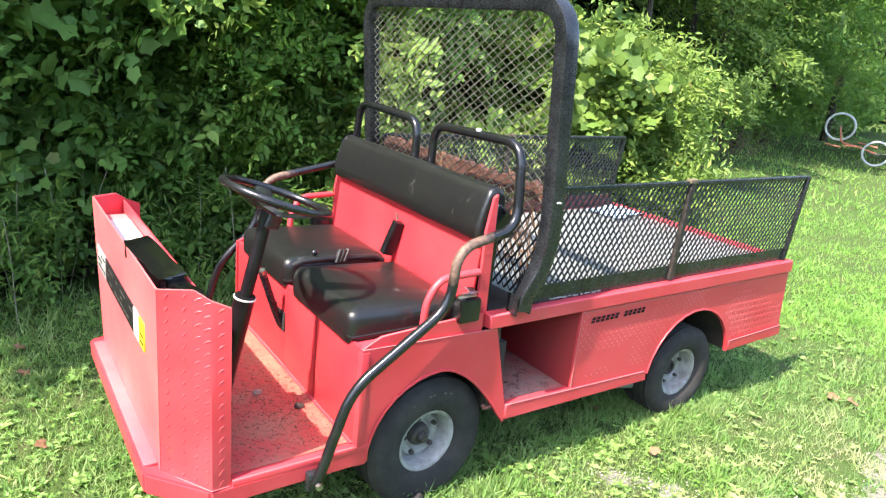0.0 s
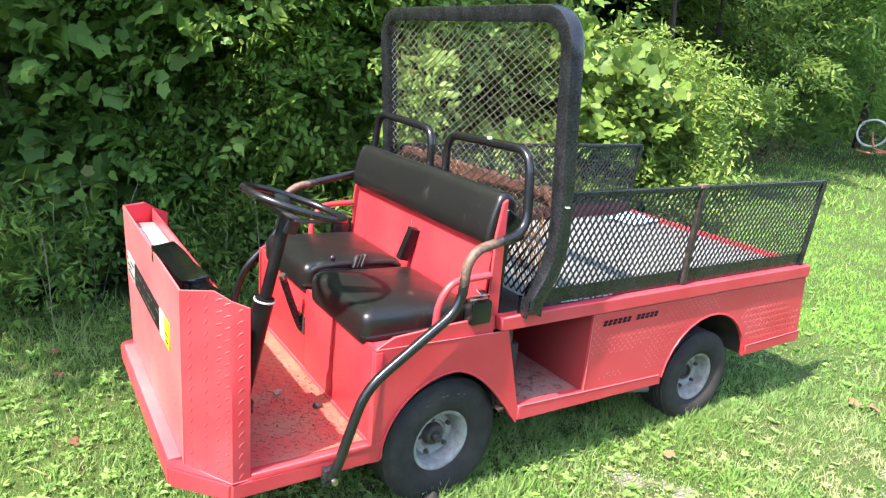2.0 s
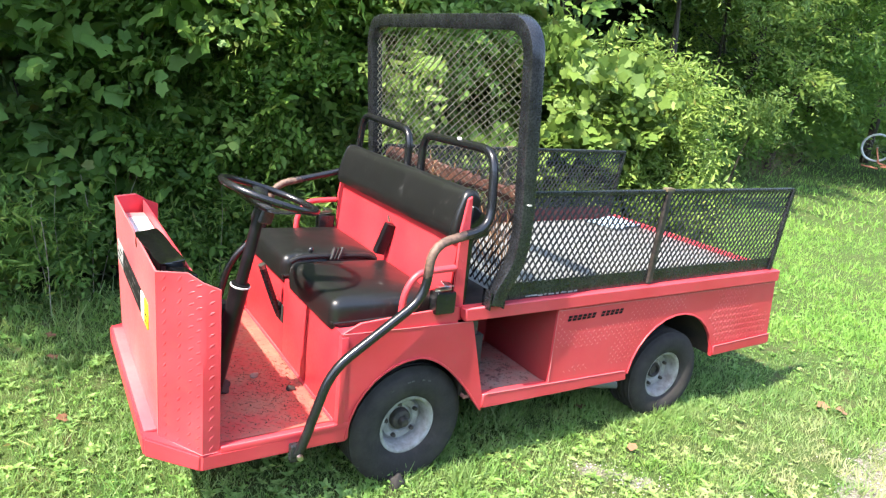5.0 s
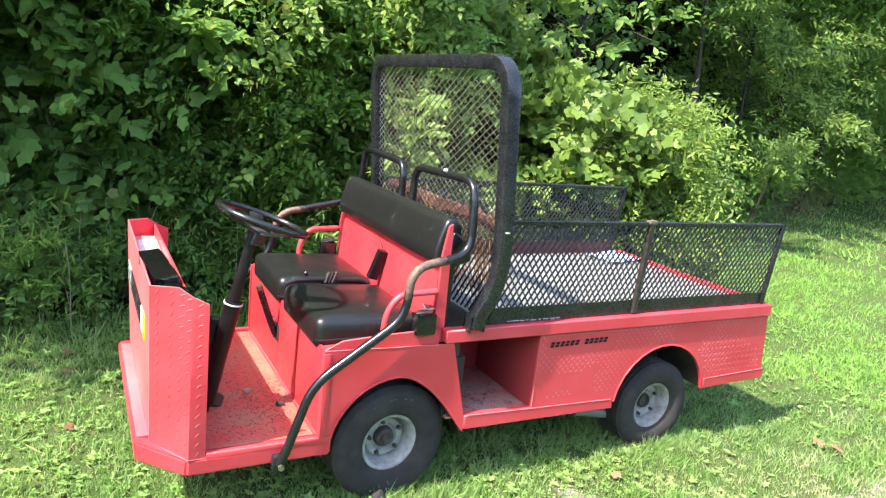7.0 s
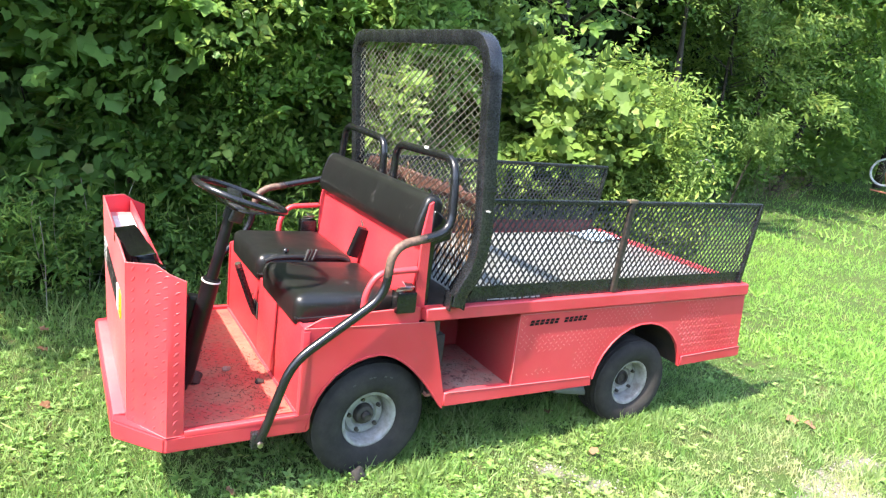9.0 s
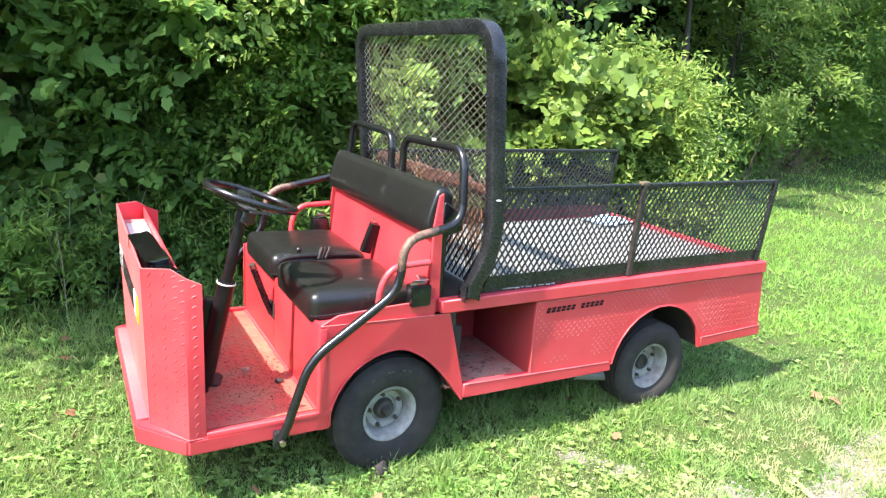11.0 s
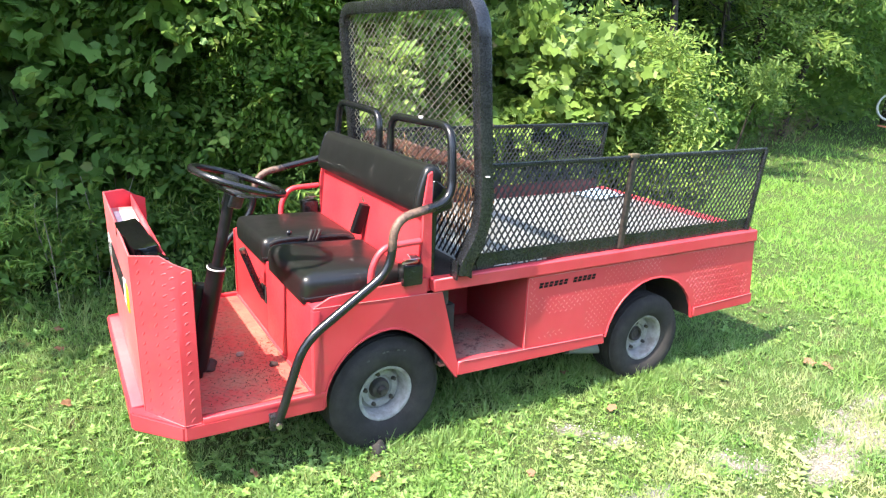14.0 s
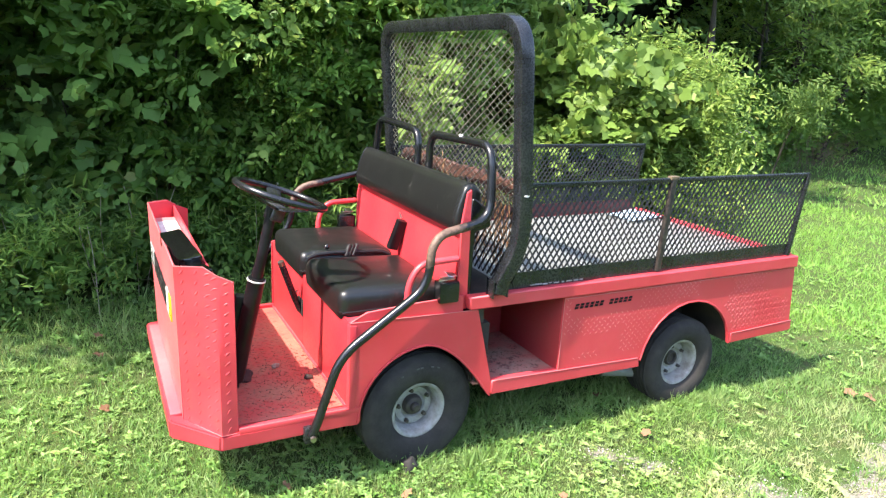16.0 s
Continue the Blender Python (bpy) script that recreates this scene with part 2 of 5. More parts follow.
# bare stony spots in the lawn: x, y, size along and across the slope of the track
SPOTS = ((2.28, -0.79, 0.16, 0.07), (2.13, -0.88, 0.14, 0.06), (2.57, -0.69, 0.17, 0.09), (2.60, -0.84, 0.15, 0.08), (1.81, -0.60, 0.10, 0.05), (1.88, -0.70, 0.09, 0.05), (1.40, -0.20, 0.08, 0.06), (1.52, -0.34, 0.07, 0.05), (1.36, -0.68, 0.14, 0.05), (2.95, -0.62, 0.15, 0.08))


def lawn_soil():
    n = Nodes("lawn_soil")
    v = n.coords()
    c = n.mix(n.noise(1.3, 5, 0.6, v), (0.046, 0.090, 0.020), (0.072, 0.112, 0.028))
    c = n.mix(n.ramp(n.noise(9.0, 6, 0.7, v), [(0.5, 0.0), (0.7, 0.8)]), c, (0.10, 0.080, 0.046))
    p = n.tree.nodes.new("ShaderNodeSeparateXYZ")
    n.put(v, p.inputs[0])
    total = None
    for x, y, a, b in SPOTS:
        dx = n.math("DIVIDE", n.math("SUBTRACT", p.outputs[0], x), a)
        dy = n.math("DIVIDE", n.math("SUBTRACT", p.outputs[1], y), b)
        d = n.math("EXPONENT", n.math("MULTIPLY", n.math("ADD", n.math("MULTIPLY", dx, dx), n.math("MULTIPLY", dy, dy)), -0.6))
        total = d if total is None else n.math("ADD", total, d)
    total = n.math("ADD", total, n.math("MULTIPLY", n.math("SUBTRACT", n.noise(16.0, 7, 0.75, v), 0.5), 3.6))
    stones = n.mix(n.ramp(n.noise(110.0, 3, 0.6, v), [(0.38, 0.0), (0.62, 1.0)]), (0.33, 0.305, 0.26), (0.15, 0.13, 0.10))
    c = n.mix(n.ramp(total, [(0.62, 0.0), (0.92, 1.0)]), c, stones)
    n.bump(n.noise(40.0, 6, 0.7, v), 0.8, 0.03)
    return n.done(c, 0.95, 0.0, 0.2)


soil = lawn_soil()


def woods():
    n = Nodes("deep_woods_shade")
    # near-black greens put the shade under the canopy into the colour
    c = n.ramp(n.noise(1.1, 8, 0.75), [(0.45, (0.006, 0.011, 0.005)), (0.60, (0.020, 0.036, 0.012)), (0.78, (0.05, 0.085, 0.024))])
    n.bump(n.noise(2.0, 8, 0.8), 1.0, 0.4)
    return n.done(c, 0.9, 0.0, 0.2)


woods_shade_mat = woods()


# ---- builders ----
def mesh_of(bm, name, smooth=True):
    me = bpy.data.meshes.new(name)
    bmesh.ops.recalc_face_normals(bm, faces=bm.faces)
    bm.to_mesh(me)
    bm.free()
    if smooth:
        me.polygons.foreach_set("use_smooth", [True] * len(me.polygons))
        me.set_sharp_from_angle(angle=radians(38))
    return me


def part(name, bm, material, parent, label=""):
    """One mesh object under a thing or a part."""
    ob = new(name, mesh_of(bm, name) if isinstance(bm, bmesh.types.BMesh) else bm)
    if not ob.data.materials:
        ob.data.materials.append(material)
    ob.parent = parent
    if label:
        ob["label"] = label
    return ob


def thing(name, label, category, group="", kind=""):
    return tagged(new(name), label, category, group, kind)


def box_in(bm, lo, hi, bevel=0.0, turn=None, seg=2):
    made = bmesh.ops.create_cube(bm, size=1.0)
    vs = made["verts"]
    for v in vs:
        v.co = Vector([lo[k] + (v.co[k] + 0.5) * (hi[k] - lo[k]) for k in range(3)])
    if bevel:
        es = list({e for v in vs for e in v.link_edges})
        r = bmesh.ops.bevel(bm, geom=es, offset=bevel, segments=seg, affect="EDGES", profile=0.6)
        vs = list({v for f in r["faces"] for v in f.verts} | {v for v in vs if v.is_valid})
    if turn is not None:
        bmesh.ops.transform(bm, matrix=turn, verts=vs)
    return vs


def rbox(lo, hi, bevel=0.004, seg=2):
    bm = bmesh.new()
    box_in(bm, lo, hi, bevel, None, seg)
    return bm


def slab(poly, axis, lo, hi, bevel=0.0):
    """A polygon in the plane across an axis, extruded from lo to hi. axis "y" takes (x, z), "x" takes (y, z), "z" takes (x, y)."""
    bm = bmesh.new()

    def at(p, d):
        return {"y": (p[0], d, p[1]), "x": (d, p[0], p[1]), "z": (p[0], p[1], d)}[axis]

    a = [bm.verts.new(at(p, lo)) for p in poly]
    b = [bm.verts.new(at(p, hi)) for p in poly]
    bm.faces.new(a)
    bm.faces.new(b[::-1])
    for k in range(len(poly)):
        m = (k + 1) % len(poly)
        bm.faces.new((a[k], b[k], b[m], a[m]))
    bmesh.ops.recalc_face_normals(bm, faces=bm.faces)
    if bevel:
        es = [e for e in bm.edges if len(e.link_faces) == 2 and e.calc_face_angle(0) > 0.6]
        bmesh.ops.bevel(bm, geom=es, offset=bevel, segments=1, affect="EDGES")
    return bm


def rounded(points, radius, steps=5):
    """A polyline with its corners rounded."""
    pts = [Vector(p) for p in points]
    out = [pts[0]]
    for a, b, c in zip(pts, pts[1:], pts[2:]):
        u, w = (a - b), (c - b)
        r = min(radius, 0.48 * u.length, 0.48 * w.length)
        p, q = b + u.normalized() * r, b + w.normalized() * r
        for k in range(steps + 1):
            t = k / steps
            out.append((1 - t) ** 2 * p + 2 * t * (1 - t) * b + t * t * q)
    return out + [pts[-1]]


def sweep(bm, points, profile, hint=(0, 1, 0), closed=False):
    """Sweeps a profile of (side, up) pairs along a polyline. The side axis stays near hint."""
    pts = [Vector(p) for p in points]
    rings, n, side = [], len(pts), Vector(hint)
    for k, p in enumerate(pts):
        a = pts[(k - 1) % n] if closed else pts[max(k - 1, 0)]
        b = pts[(k + 1) % n] if closed else pts[min(k + 1, n - 1)]
        d = (b - a).normalized()
        s = side - d * side.dot(d)
        s = s.normalized() if s.length > 1e-4 else d.orthogonal().normalized()
        side = s
        up = d.cross(s)
        rings.append([bm.verts.new(p + s * x + up * y) for x, y in profile])
    m = len(profile)
    for k in range(n if closed else n - 1):
        r, q = rings[k], rings[(k + 1) % n]
        for j in range(m):
            bm.faces.new((r[j], r[(j + 1) % m], q[(j + 1) % m], q[j]))
    if not closed:
        bm.faces.new(rings[0][::-1])
        bm.faces.new(rings[-1])


def circle(r, n=12):
    return [(r * math.cos(2 * math.pi * k / n), r * math.sin(2 * math.pi * k / n)) for k in range(n)]


def soft_rect(w, h, r=0.008):
    out = []
    for cx, cy, a in ((w / 2 - r, h / 2 - r, 0), (-w / 2 + r, h / 2 - r, 90), (-w / 2 + r, -h / 2 + r, 180), (w / 2 - r, -h / 2 + r, 270)):
        for s in (0, 45, 90):
            out.append((cx + r * math.cos(radians(a + s)), cy + r * math.sin(radians(a + s))))
    return out


def tube(points, r, fillet=0.05, n=12):
    bm = bmesh.new()
    sweep(bm, rounded(points, fillet), circle(r, n))
    return bm


def lathe(profile, n=32, arc=None):
    """Turns (radius, y) pairs round the y axis."""
    bm = bmesh.new()
    rings = []
    for k in range(n):
        a = 2 * math.pi * k / n
        rings.append([bm.verts.new((r * math.cos(a), y, r * math.sin(a))) for r, y in profile])
    for k in range(n):
        p, q = rings[k], rings[(k + 1) % n]
        for j in range(len(profile) - 1):
            bm.faces.new((p[j], p[j + 1], q[j + 1], q[j]))
    bmesh.ops.remove_doubles(bm, verts=bm.verts, dist=1e-5)
    return bm


def lozenges(bm, origin, u, v, width, height, pitch=0.034, long=0.026, wide=0.008, high=0.0022, keep=None, both=True):
    """Raised treads of checker plate on the plane of u and v."""
    o, u, v = Vector(origin), Vector(u).normalized(), Vector(v).normalized()
    n = u.cross(v)
    rows, cols = int(height / (pitch / 2)), int(width / pitch)
    for j in range(rows):
        for k in range(cols + 1):
            a, b = (k + 0.5 * (j % 2)) * pitch, (j + 0.5) * pitch / 2
            if a < 0.014 or a > width - 0.014 or b > height - 0.012 or b < 0.012 or (keep and not keep(a, b)):
                continue
            t = radians(45 if (j % 2 == 0 or not both) else 135)
            e, f = u * math.cos(t) + v * math.sin(t), v * math.cos(t) - u * math.sin(t)
            c = o + u * a + v * b
            base = [bm.verts.new(c + s) for s in (e * long / 2, f * wide / 2, e * -long / 2, f * -wide / 2)]
            top = [bm.verts.new(c + s + n * high) for s in (e * long * 0.38, f * wide * 0.3, e * -long * 0.38, f * wide * -0.3)]
            bm.faces.new(top)
            for i in range(4):
                bm.faces.new((base[i], base[(i + 1) % 4], top[(i + 1) % 4], top[i]))


def facet_tread(bm, a, b, c, d, cols, pitch=0.0335, long=0.023, wide=0.0088, high=0.0009):
    """Raised treads on the four-sided facet a (low start), b (low end), c (high end), d (high start)."""
    a, b, c, d = (Vector(p) for p in (a, b, c, d))
    at = lambda s, t: (a * (1 - s) + b * s) * (1 - t) + (d * (1 - s) + c * s) * t
    height = (d - a).length
    rows = int(height / pitch)
    for j in range(rows):
        for k in range(cols):
            s, t = (k + 0.5) / cols, (j + 0.55) / rows
            if t > 0.975:
                continue
            o = at(s, t)
            u = (at(s + 0.02, t) - o).normalized()
            v = (at(s, t + 0.02) - o).normalized()
            n = u.cross(v).normalized()
            v = n.cross(u)
            e, f = (u * 0.55 + v * 0.835), (v * 0.55 - u * 0.835)
            base = [bm.verts.new(o + q - n * 0.0002) for q in (e * long / 2, f * wide / 2, e * -long / 2, f * -wide / 2)]
            top = [bm.verts.new(o + q + n * high) for q in (e * long * 0.38, f * wide * 0.3, e * -long * 0.38, f * wide * -0.3)]
            bm.faces.new(top)
            for i in range(4):
                bm.faces.new((base[i], base[(i + 1) % 4], top[(i + 1) % 4], top[i]))


def diamonds(corner, u, v, width, height, dw, dh, thick, deep):
    """Expanded metal on the plane of u and v: zigzag strands that meet at their bonds."""
    o, u, v = Vector(corner), Vector(u), Vector(v)
    n = u.cross(v).normalized() * deep / 2
    verts, faces = [], []
    cols, rows = round(width / dw * 2), round(height / dh * 2)
    du, dv = width / cols, height / rows
    for j in range(rows):
        for k in range(cols):
            up = (j + k) % 2 == 0
            a = o + u * (k * du) + v * ((j if up else j + 1) * dv)
            b = o + u * ((k + 1) * du) + v * ((j + 1 if up else j) * dv)
            s = (b - a).cross(n).normalized() * thick / 2
            m = len(verts)
            tilt = n * 0.9
            verts += [a + s + n, a - s - n, b + s + n, b - s - n, a + s * 0.9 - tilt * 0.1, a - s * 0.9 - tilt * 1.6, b + s * 0.9 - tilt * 0.1, b - s * 0.9 - tilt * 1.6]
            faces += [(m, m + 1, m + 3, m + 2), (m + 4, m + 6, m + 7, m + 5), (m, m + 2, m + 6, m + 4), (m + 1, m + 5, m + 7, m + 3)]
    me = bpy.data.meshes.new("expanded_metal")
    me.from_pydata(verts, [], faces)
    return me


W = 1.156


def mirrored(points):
    return [(x, W - y, z) for x, y, z in points]


# ---- ground ----
def ground_height(x, y):
    return -0.05 - 0.014 * min(1.0, max(0.0, (x - 0.6) / 1.4)) + 0.010 * math.sin(1.7 * x + 0.6) * math.sin(1.3 * y + 1.1) + 0.006 * math.sin(5.1 * x - 2.3 * y) + 0.026 * math.exp(-((x - 2.15) / 0.6) ** 2 - ((y - 0.05) / 0.4) ** 2)


def ground():
    axis = sorted({*np.arange(-4, 8, 0.15).round(3), *np.arange(-200, 201, 20.0), *np.arange(-14, 24, 1.0)})
    n = len(axis)
    verts = [(x, y, ground_height(x, y) if abs(x) < 24 and abs(y) < 24 else -0.06) for y in axis for x in axis]
    faces = [(j * n + i, j * n + i + 1, (j + 1) * n + i + 1, (j + 1) * n + i) for j in range(n - 1) for i in range(n - 1)]
    me = bpy.data.meshes.new("ground")
    me.from_pydata(verts, [], faces)
    me.polygons.foreach_set("use_smooth", [True] * len(me.polygons))
    me.materials.append(soil)
    return tagged(new("ground", me), "sunlit green lawn with short grass and clover", "lawn", kind="structure")


ground()

# ---- the utility cart ----
cart = thing("utility_cart", "red flatbed utility cart with black seats, mesh sides and cage", "utility cart")


def arch(cx, half, z0, high, n=14, a0=8, a1=172):
    return [(cx + half * math.cos(radians(a)), z0 + high * math.sin(radians(a))) for a in np.linspace(a0, a1, n)]


def platform():
    """The low front deck with its cut corners, and the floor plate on it."""
    tops = [(-0.237, 0.117, 0.290), (-0.090, -0.006, 0.264), (0.398, -0.002, 0.262)]
    lows = [(-0.235, 0.119, 0.221), (-0.092, -0.005, 0.206), (0.398, -0.001, 0.203)]
    bm = bmesh.new()
    up = [bm.verts.new(p) for p in tops + mirrored(tops)[::-1]]
    down = [bm.verts.new(p) for p in lows + mirrored(lows)[::-1]]
    for k in range(6):
        m = (k + 1) % 6
        bm.faces.new((up[k], down[k], down[m], up[m]))
    for ring in (up, down):
        bm.faces.new((ring[0], ring[1], ring[4], ring[5]))
        bm.faces.new((ring[1], ring[2], ring[3], ring[4]))
    bmesh.ops.recalc_face_normals(bm, faces=bm.faces)
    bmesh.ops.bevel(bm, geom=[e for e in bm.edges if e.calc_face_angle(0) > 0.5], offset=0.007, segments=2, affect="EDGES")
    deck = part("front_platform", bm, red_paint, cart)
    bm = slab([(-0.06, 0.045), (0.352, 0.045), (0.352, W - 0.045), (-0.06, W - 0.045)], "z", 0.262, 0.267)
    floor = part("floor_plate", bm, dirty_red, cart, "red checker plate floor covered in brown dirt")
    bm = bmesh.new()
    lozenges(bm, (-0.05, 0.055, 0.2672), (1, 0, 0), (0, 1, 0), 0.39, 1.02, 0.042, 0.026, 0.008, 0.002)
    tagged(part("tread_pattern", bm, dirty_red, floor), kind="stuff")
    part("step_edge", rbox((-0.03, -0.004, 0.255), (0.394, 0.022, 0.276), 0.004), red_paint, deck)
    part("step_edge", rbox((-0.03, W - 0.022, 0.255), (0.394, W + 0.004, 0.276), 0.004), red_paint, deck)


platform()


def wing(flip):
    """A side wing of the cowl: a slanted facet and a narrow straight one, with a raised tread."""
    def m(p):
        return (p[0], W - p[1], p[2]) if flip else p

    rows = [((-0.188, 0.124, 0.277), (-0.198, 0.081, 0.831)), ((-0.128, 0.0475, 0.270), (-0.118, 0.046, 0.832)), ((-0.086, -0.006, 0.264), (-0.080, 0.026, 0.806)), ((-0.033, 0.004, 0.258), (-0.032, 0.012, 0.784))]
    steps = 18
    lines = []
    for (p, q), (p2, q2) in zip(rows, rows[1:]):
        for k in range(4):
            lines.append((Vector(p).lerp(Vector(p2), k / 4), Vector(q).lerp(Vector(q2), k / 4)))
    lines.append((Vector(rows[-1][0]), Vector(rows[-1][1])))
    bm = bmesh.new()
    outer = [[bm.verts.new(m(p.lerp(q, k / steps))) for k in range(steps + 1)] for p, q in lines]
    inner = [[bm.verts.new(m(p.lerp(q, k / steps) + Vector((0.003, 0.008, 0)))) for k in range(steps + 1)] for p, q in lines]
    for side in (outer, inner):
        for c, d in zip(side, side[1:]):
            for k in range(steps):
                bm.faces.new((c[k], c[k + 1], d[k + 1], d[k]))
    for c, d, e, f in zip(outer, outer[1:], inner, inner[1:]):
        for k in (0, steps):
            bm.faces.new((c[k], d[k], f[k], e[k]))
    for c, d in ((outer[0], inner[0]), (outer[-1], inner[-1])):
        for k in range(steps):
            bm.faces.new((c[k], c[k + 1], d[k + 1], d[k]))
    w = part("cowl_wing", bm, red_paint, cart)
    bm = bmesh.new()
    for (a, d), (b, c), cols in ((rows[0], rows[1], 2), (rows[1], rows[2], 2), (rows[2], rows[3], 1)):
        a, b, c, d = (m(p) for p in (a, b, c, d))
        if flip:
            a, b, c, d = b, a, d, c
        facet_tread(bm, a, b, c, d, cols)
    tagged(part("tread_pattern", bm, red_paint, w), kind="stuff")


wing(False)
wing(True)


faded_pink = paint("bleached_red_paint", (0.60, 0.27, 0.26), (0.52, 0.17, 0.17), 0.5)


def leaning_front():
    """The front sheet of the cowl, wider and further out at the top."""
    bm = bmesh.new()
    vs = [bm.verts.new((x + d, y, z)) for d in (0.0, 0.006) for x, y, z in ((-0.190, 0.124, 0.272), (-0.190, W - 0.124, 0.272), (-0.200, W - 0.081, 0.832), (-0.200, 0.081, 0.832))]
    bm.faces.new(vs[:4])
    bm.faces.new(vs[:3:-1])
    for k in range(4):
        m = (k + 1) % 4
        bm.faces.new((vs[k], vs[k + 4], vs[m + 4], vs[m]))
    return bm


def cowl():
    front = part("cowl_front", leaning_front(), faded_sunlit_red, cart)
    part("cowl_kick", rbox((-0.228, 0.15, 0.284), (-0.190, W - 0.15, 0.293), 0.004), faded_sunlit_red, front)
    part("cowl_back", rbox((-0.091, 0.034, 0.262), (-0.085, W - 0.034, 0.806), 0.002), red_paint, cart)
    part("dash_tray", rbox((-0.191, 0.09, 0.758), (-0.092, W - 0.09, 0.764), 0.002), faded_pink, cart, "dash tray of red paint bleached pink")
    # thin white plate stands for the sunlit stretch of the tray
    part("dash_glare", rbox((-0.172, 0.66, 0.765), (-0.095, 0.975, 0.7680), 0.001), label_white, cart, "thin white plate standing for sunlight on the dash tray")
    bm = bmesh.new()
    box_in(bm, (-0.037, -0.155, -0.036), (0.037, 0.150, 0.036), 0.005, pose(-0.150, 0.325, 0.806, 4, -6, 5))
    bmesh.ops.subdivide_edges(bm, edges=list(bm.edges), cuts=4, use_grid_fill=True)
    for v in bm.verts:
        q = v.co * 34
        v.co += 0.0055 * Vector((noise.noise(q), noise.noise(q + Vector((7, 0, 0))), noise.noise(q + Vector((0, 7, 0)))))
    box = part("dash_box", bm, shiny_wrap, cart, "black instrument box in shiny plastic wrap")
    bm = bmesh.new()
    box_in(bm, (-0.026, -0.06, -0.026), (0.026, 0.06, 0.026), 0.005, pose(-0.120, 0.130, 0.790, -3, 6, 10))
    part("loose_wrap", bm, shiny_wrap, box)
    # plates on the front of the cowl, with unreadable writing as bars
    for name, y0, y1, mat in (("name_plate", 0.385, 0.835, label_black), ("metal_plate", 0.845, 1.010, label_grey), ("white_label", 0.312, 0.378, label_white), ("yellow_label", 0.240, 0.304, label_yellow)):
        lab = part(name, rbox((-0.2005, y0, 0.590), (-0.1950, y1, 0.674), 0.001), mat, front)
        bm = bmesh.new()
        for k in range(3):
            y = y0 + 0.008
            while y < y1 - 0.02:
                w = min(0.02 + 0.03 * random.random(), y1 - 0.008 - y)
                if random.random() < 0.6:
                    box_in(bm, (-0.2012, y, 0.605 + 0.022 * k), (-0.2003, y + w, 0.612 + 0.022 * k))
                y += w + 0.01
        if len(bm.verts):
            tagged(part("writing", bm, hub_grease if mat is label_black else label_black, lab), kind="stuff")


cowl()


buckle_dust = speckled("dusty_black", (0.018, 0.018, 0.019), (0.060, 0.058, 0.056), 50.0, 0.45)


def steering():
    col = part("steering_column", tube([(0.012, 0.325, 0.27), (0.092, 0.297, 0.66), (0.155, 0.276, 0.960)], 0.0195, 0.05), column_black, cart)
    part("column_sleeve", tube([(0.018, 0.323, 0.30), (0.0995, 0.2947, 0.700)], 0.0315, 0.02), column_black, col)
    bm = bmesh.new()
    box_in(bm, (-0.024, -0.024, -0.2), (0.024, 0.024, 0.11), 0.016, pose(0.030, 0.345, 0.52, 3, 11, 0))
    part("column_cover", bm, column_black, col)
    # steel ring, its bright glint given as plain white
    bm = tube([(0.0975, 0.2954, 0.690), (0.0985, 0.2950, 0.695)], 0.0340, 0.002, 16)
    part("clamp", bm, label_white, col, "steel clamp ring coloured white for its bright glint")
    tilt = pose(0.187, 0.285, 1.004, 0, 18, 0)
    bm = bmesh.new()
    ring = [(0.160 * math.cos(2 * math.pi * k / 48), 0.160 * math.sin(2 * math.pi * k / 48), 0) for k in range(48)]
    sweep(bm, ring, circle(0.0120, 12), (0, 0, 1), True)
    bmesh.ops.transform(bm, matrix=tilt, verts=bm.verts)
    whl = part("steering_wheel", bm, plastic, cart)
    for a in (85, 205, 325):
        c, s = math.cos(radians(a)), math.sin(radians(a))
        bm = bmesh.new()
        rows = []
        for r, z, w in ((0.018, -0.048, 0.030), (0.045, -0.044, 0.034), (0.085, -0.032, 0.030), (0.125, -0.015, 0.026), (0.158, -0.002, 0.030)):
            rows.append([bm.verts.new((r * c - q * s, r * s + q * c, z + h)) for q, h in ((-w, -0.004), (-w, 0.002), (-w * 0.7, 0.006), (w * 0.7, 0.006), (w, 0.002), (w, -0.004))])
        for p, q in zip(rows, rows[1:]):
            for j in range(6):
                bm.faces.new((p[j], p[(j + 1) % 6], q[(j + 1) % 6], q[j]))
        bm.faces.new(rows[0][::-1])
        bm.faces.new(rows[-1])
        bmesh.ops.transform(bm, matrix=tilt, verts=bm.verts)
        part("spoke", bm, plastic, whl, "broad dished black plastic spoke")
    bm = bmesh.new()
    box_in(bm, (-0.028, -0.026, -0.030), (0.028, 0.026, 0.028), 0.009, tilt @ pose(0, 0, -0.066, 0, 0, 25), 3)
    part("hub", bm, buckle_dust, whl, "dusty black steering wheel hub")


steering()


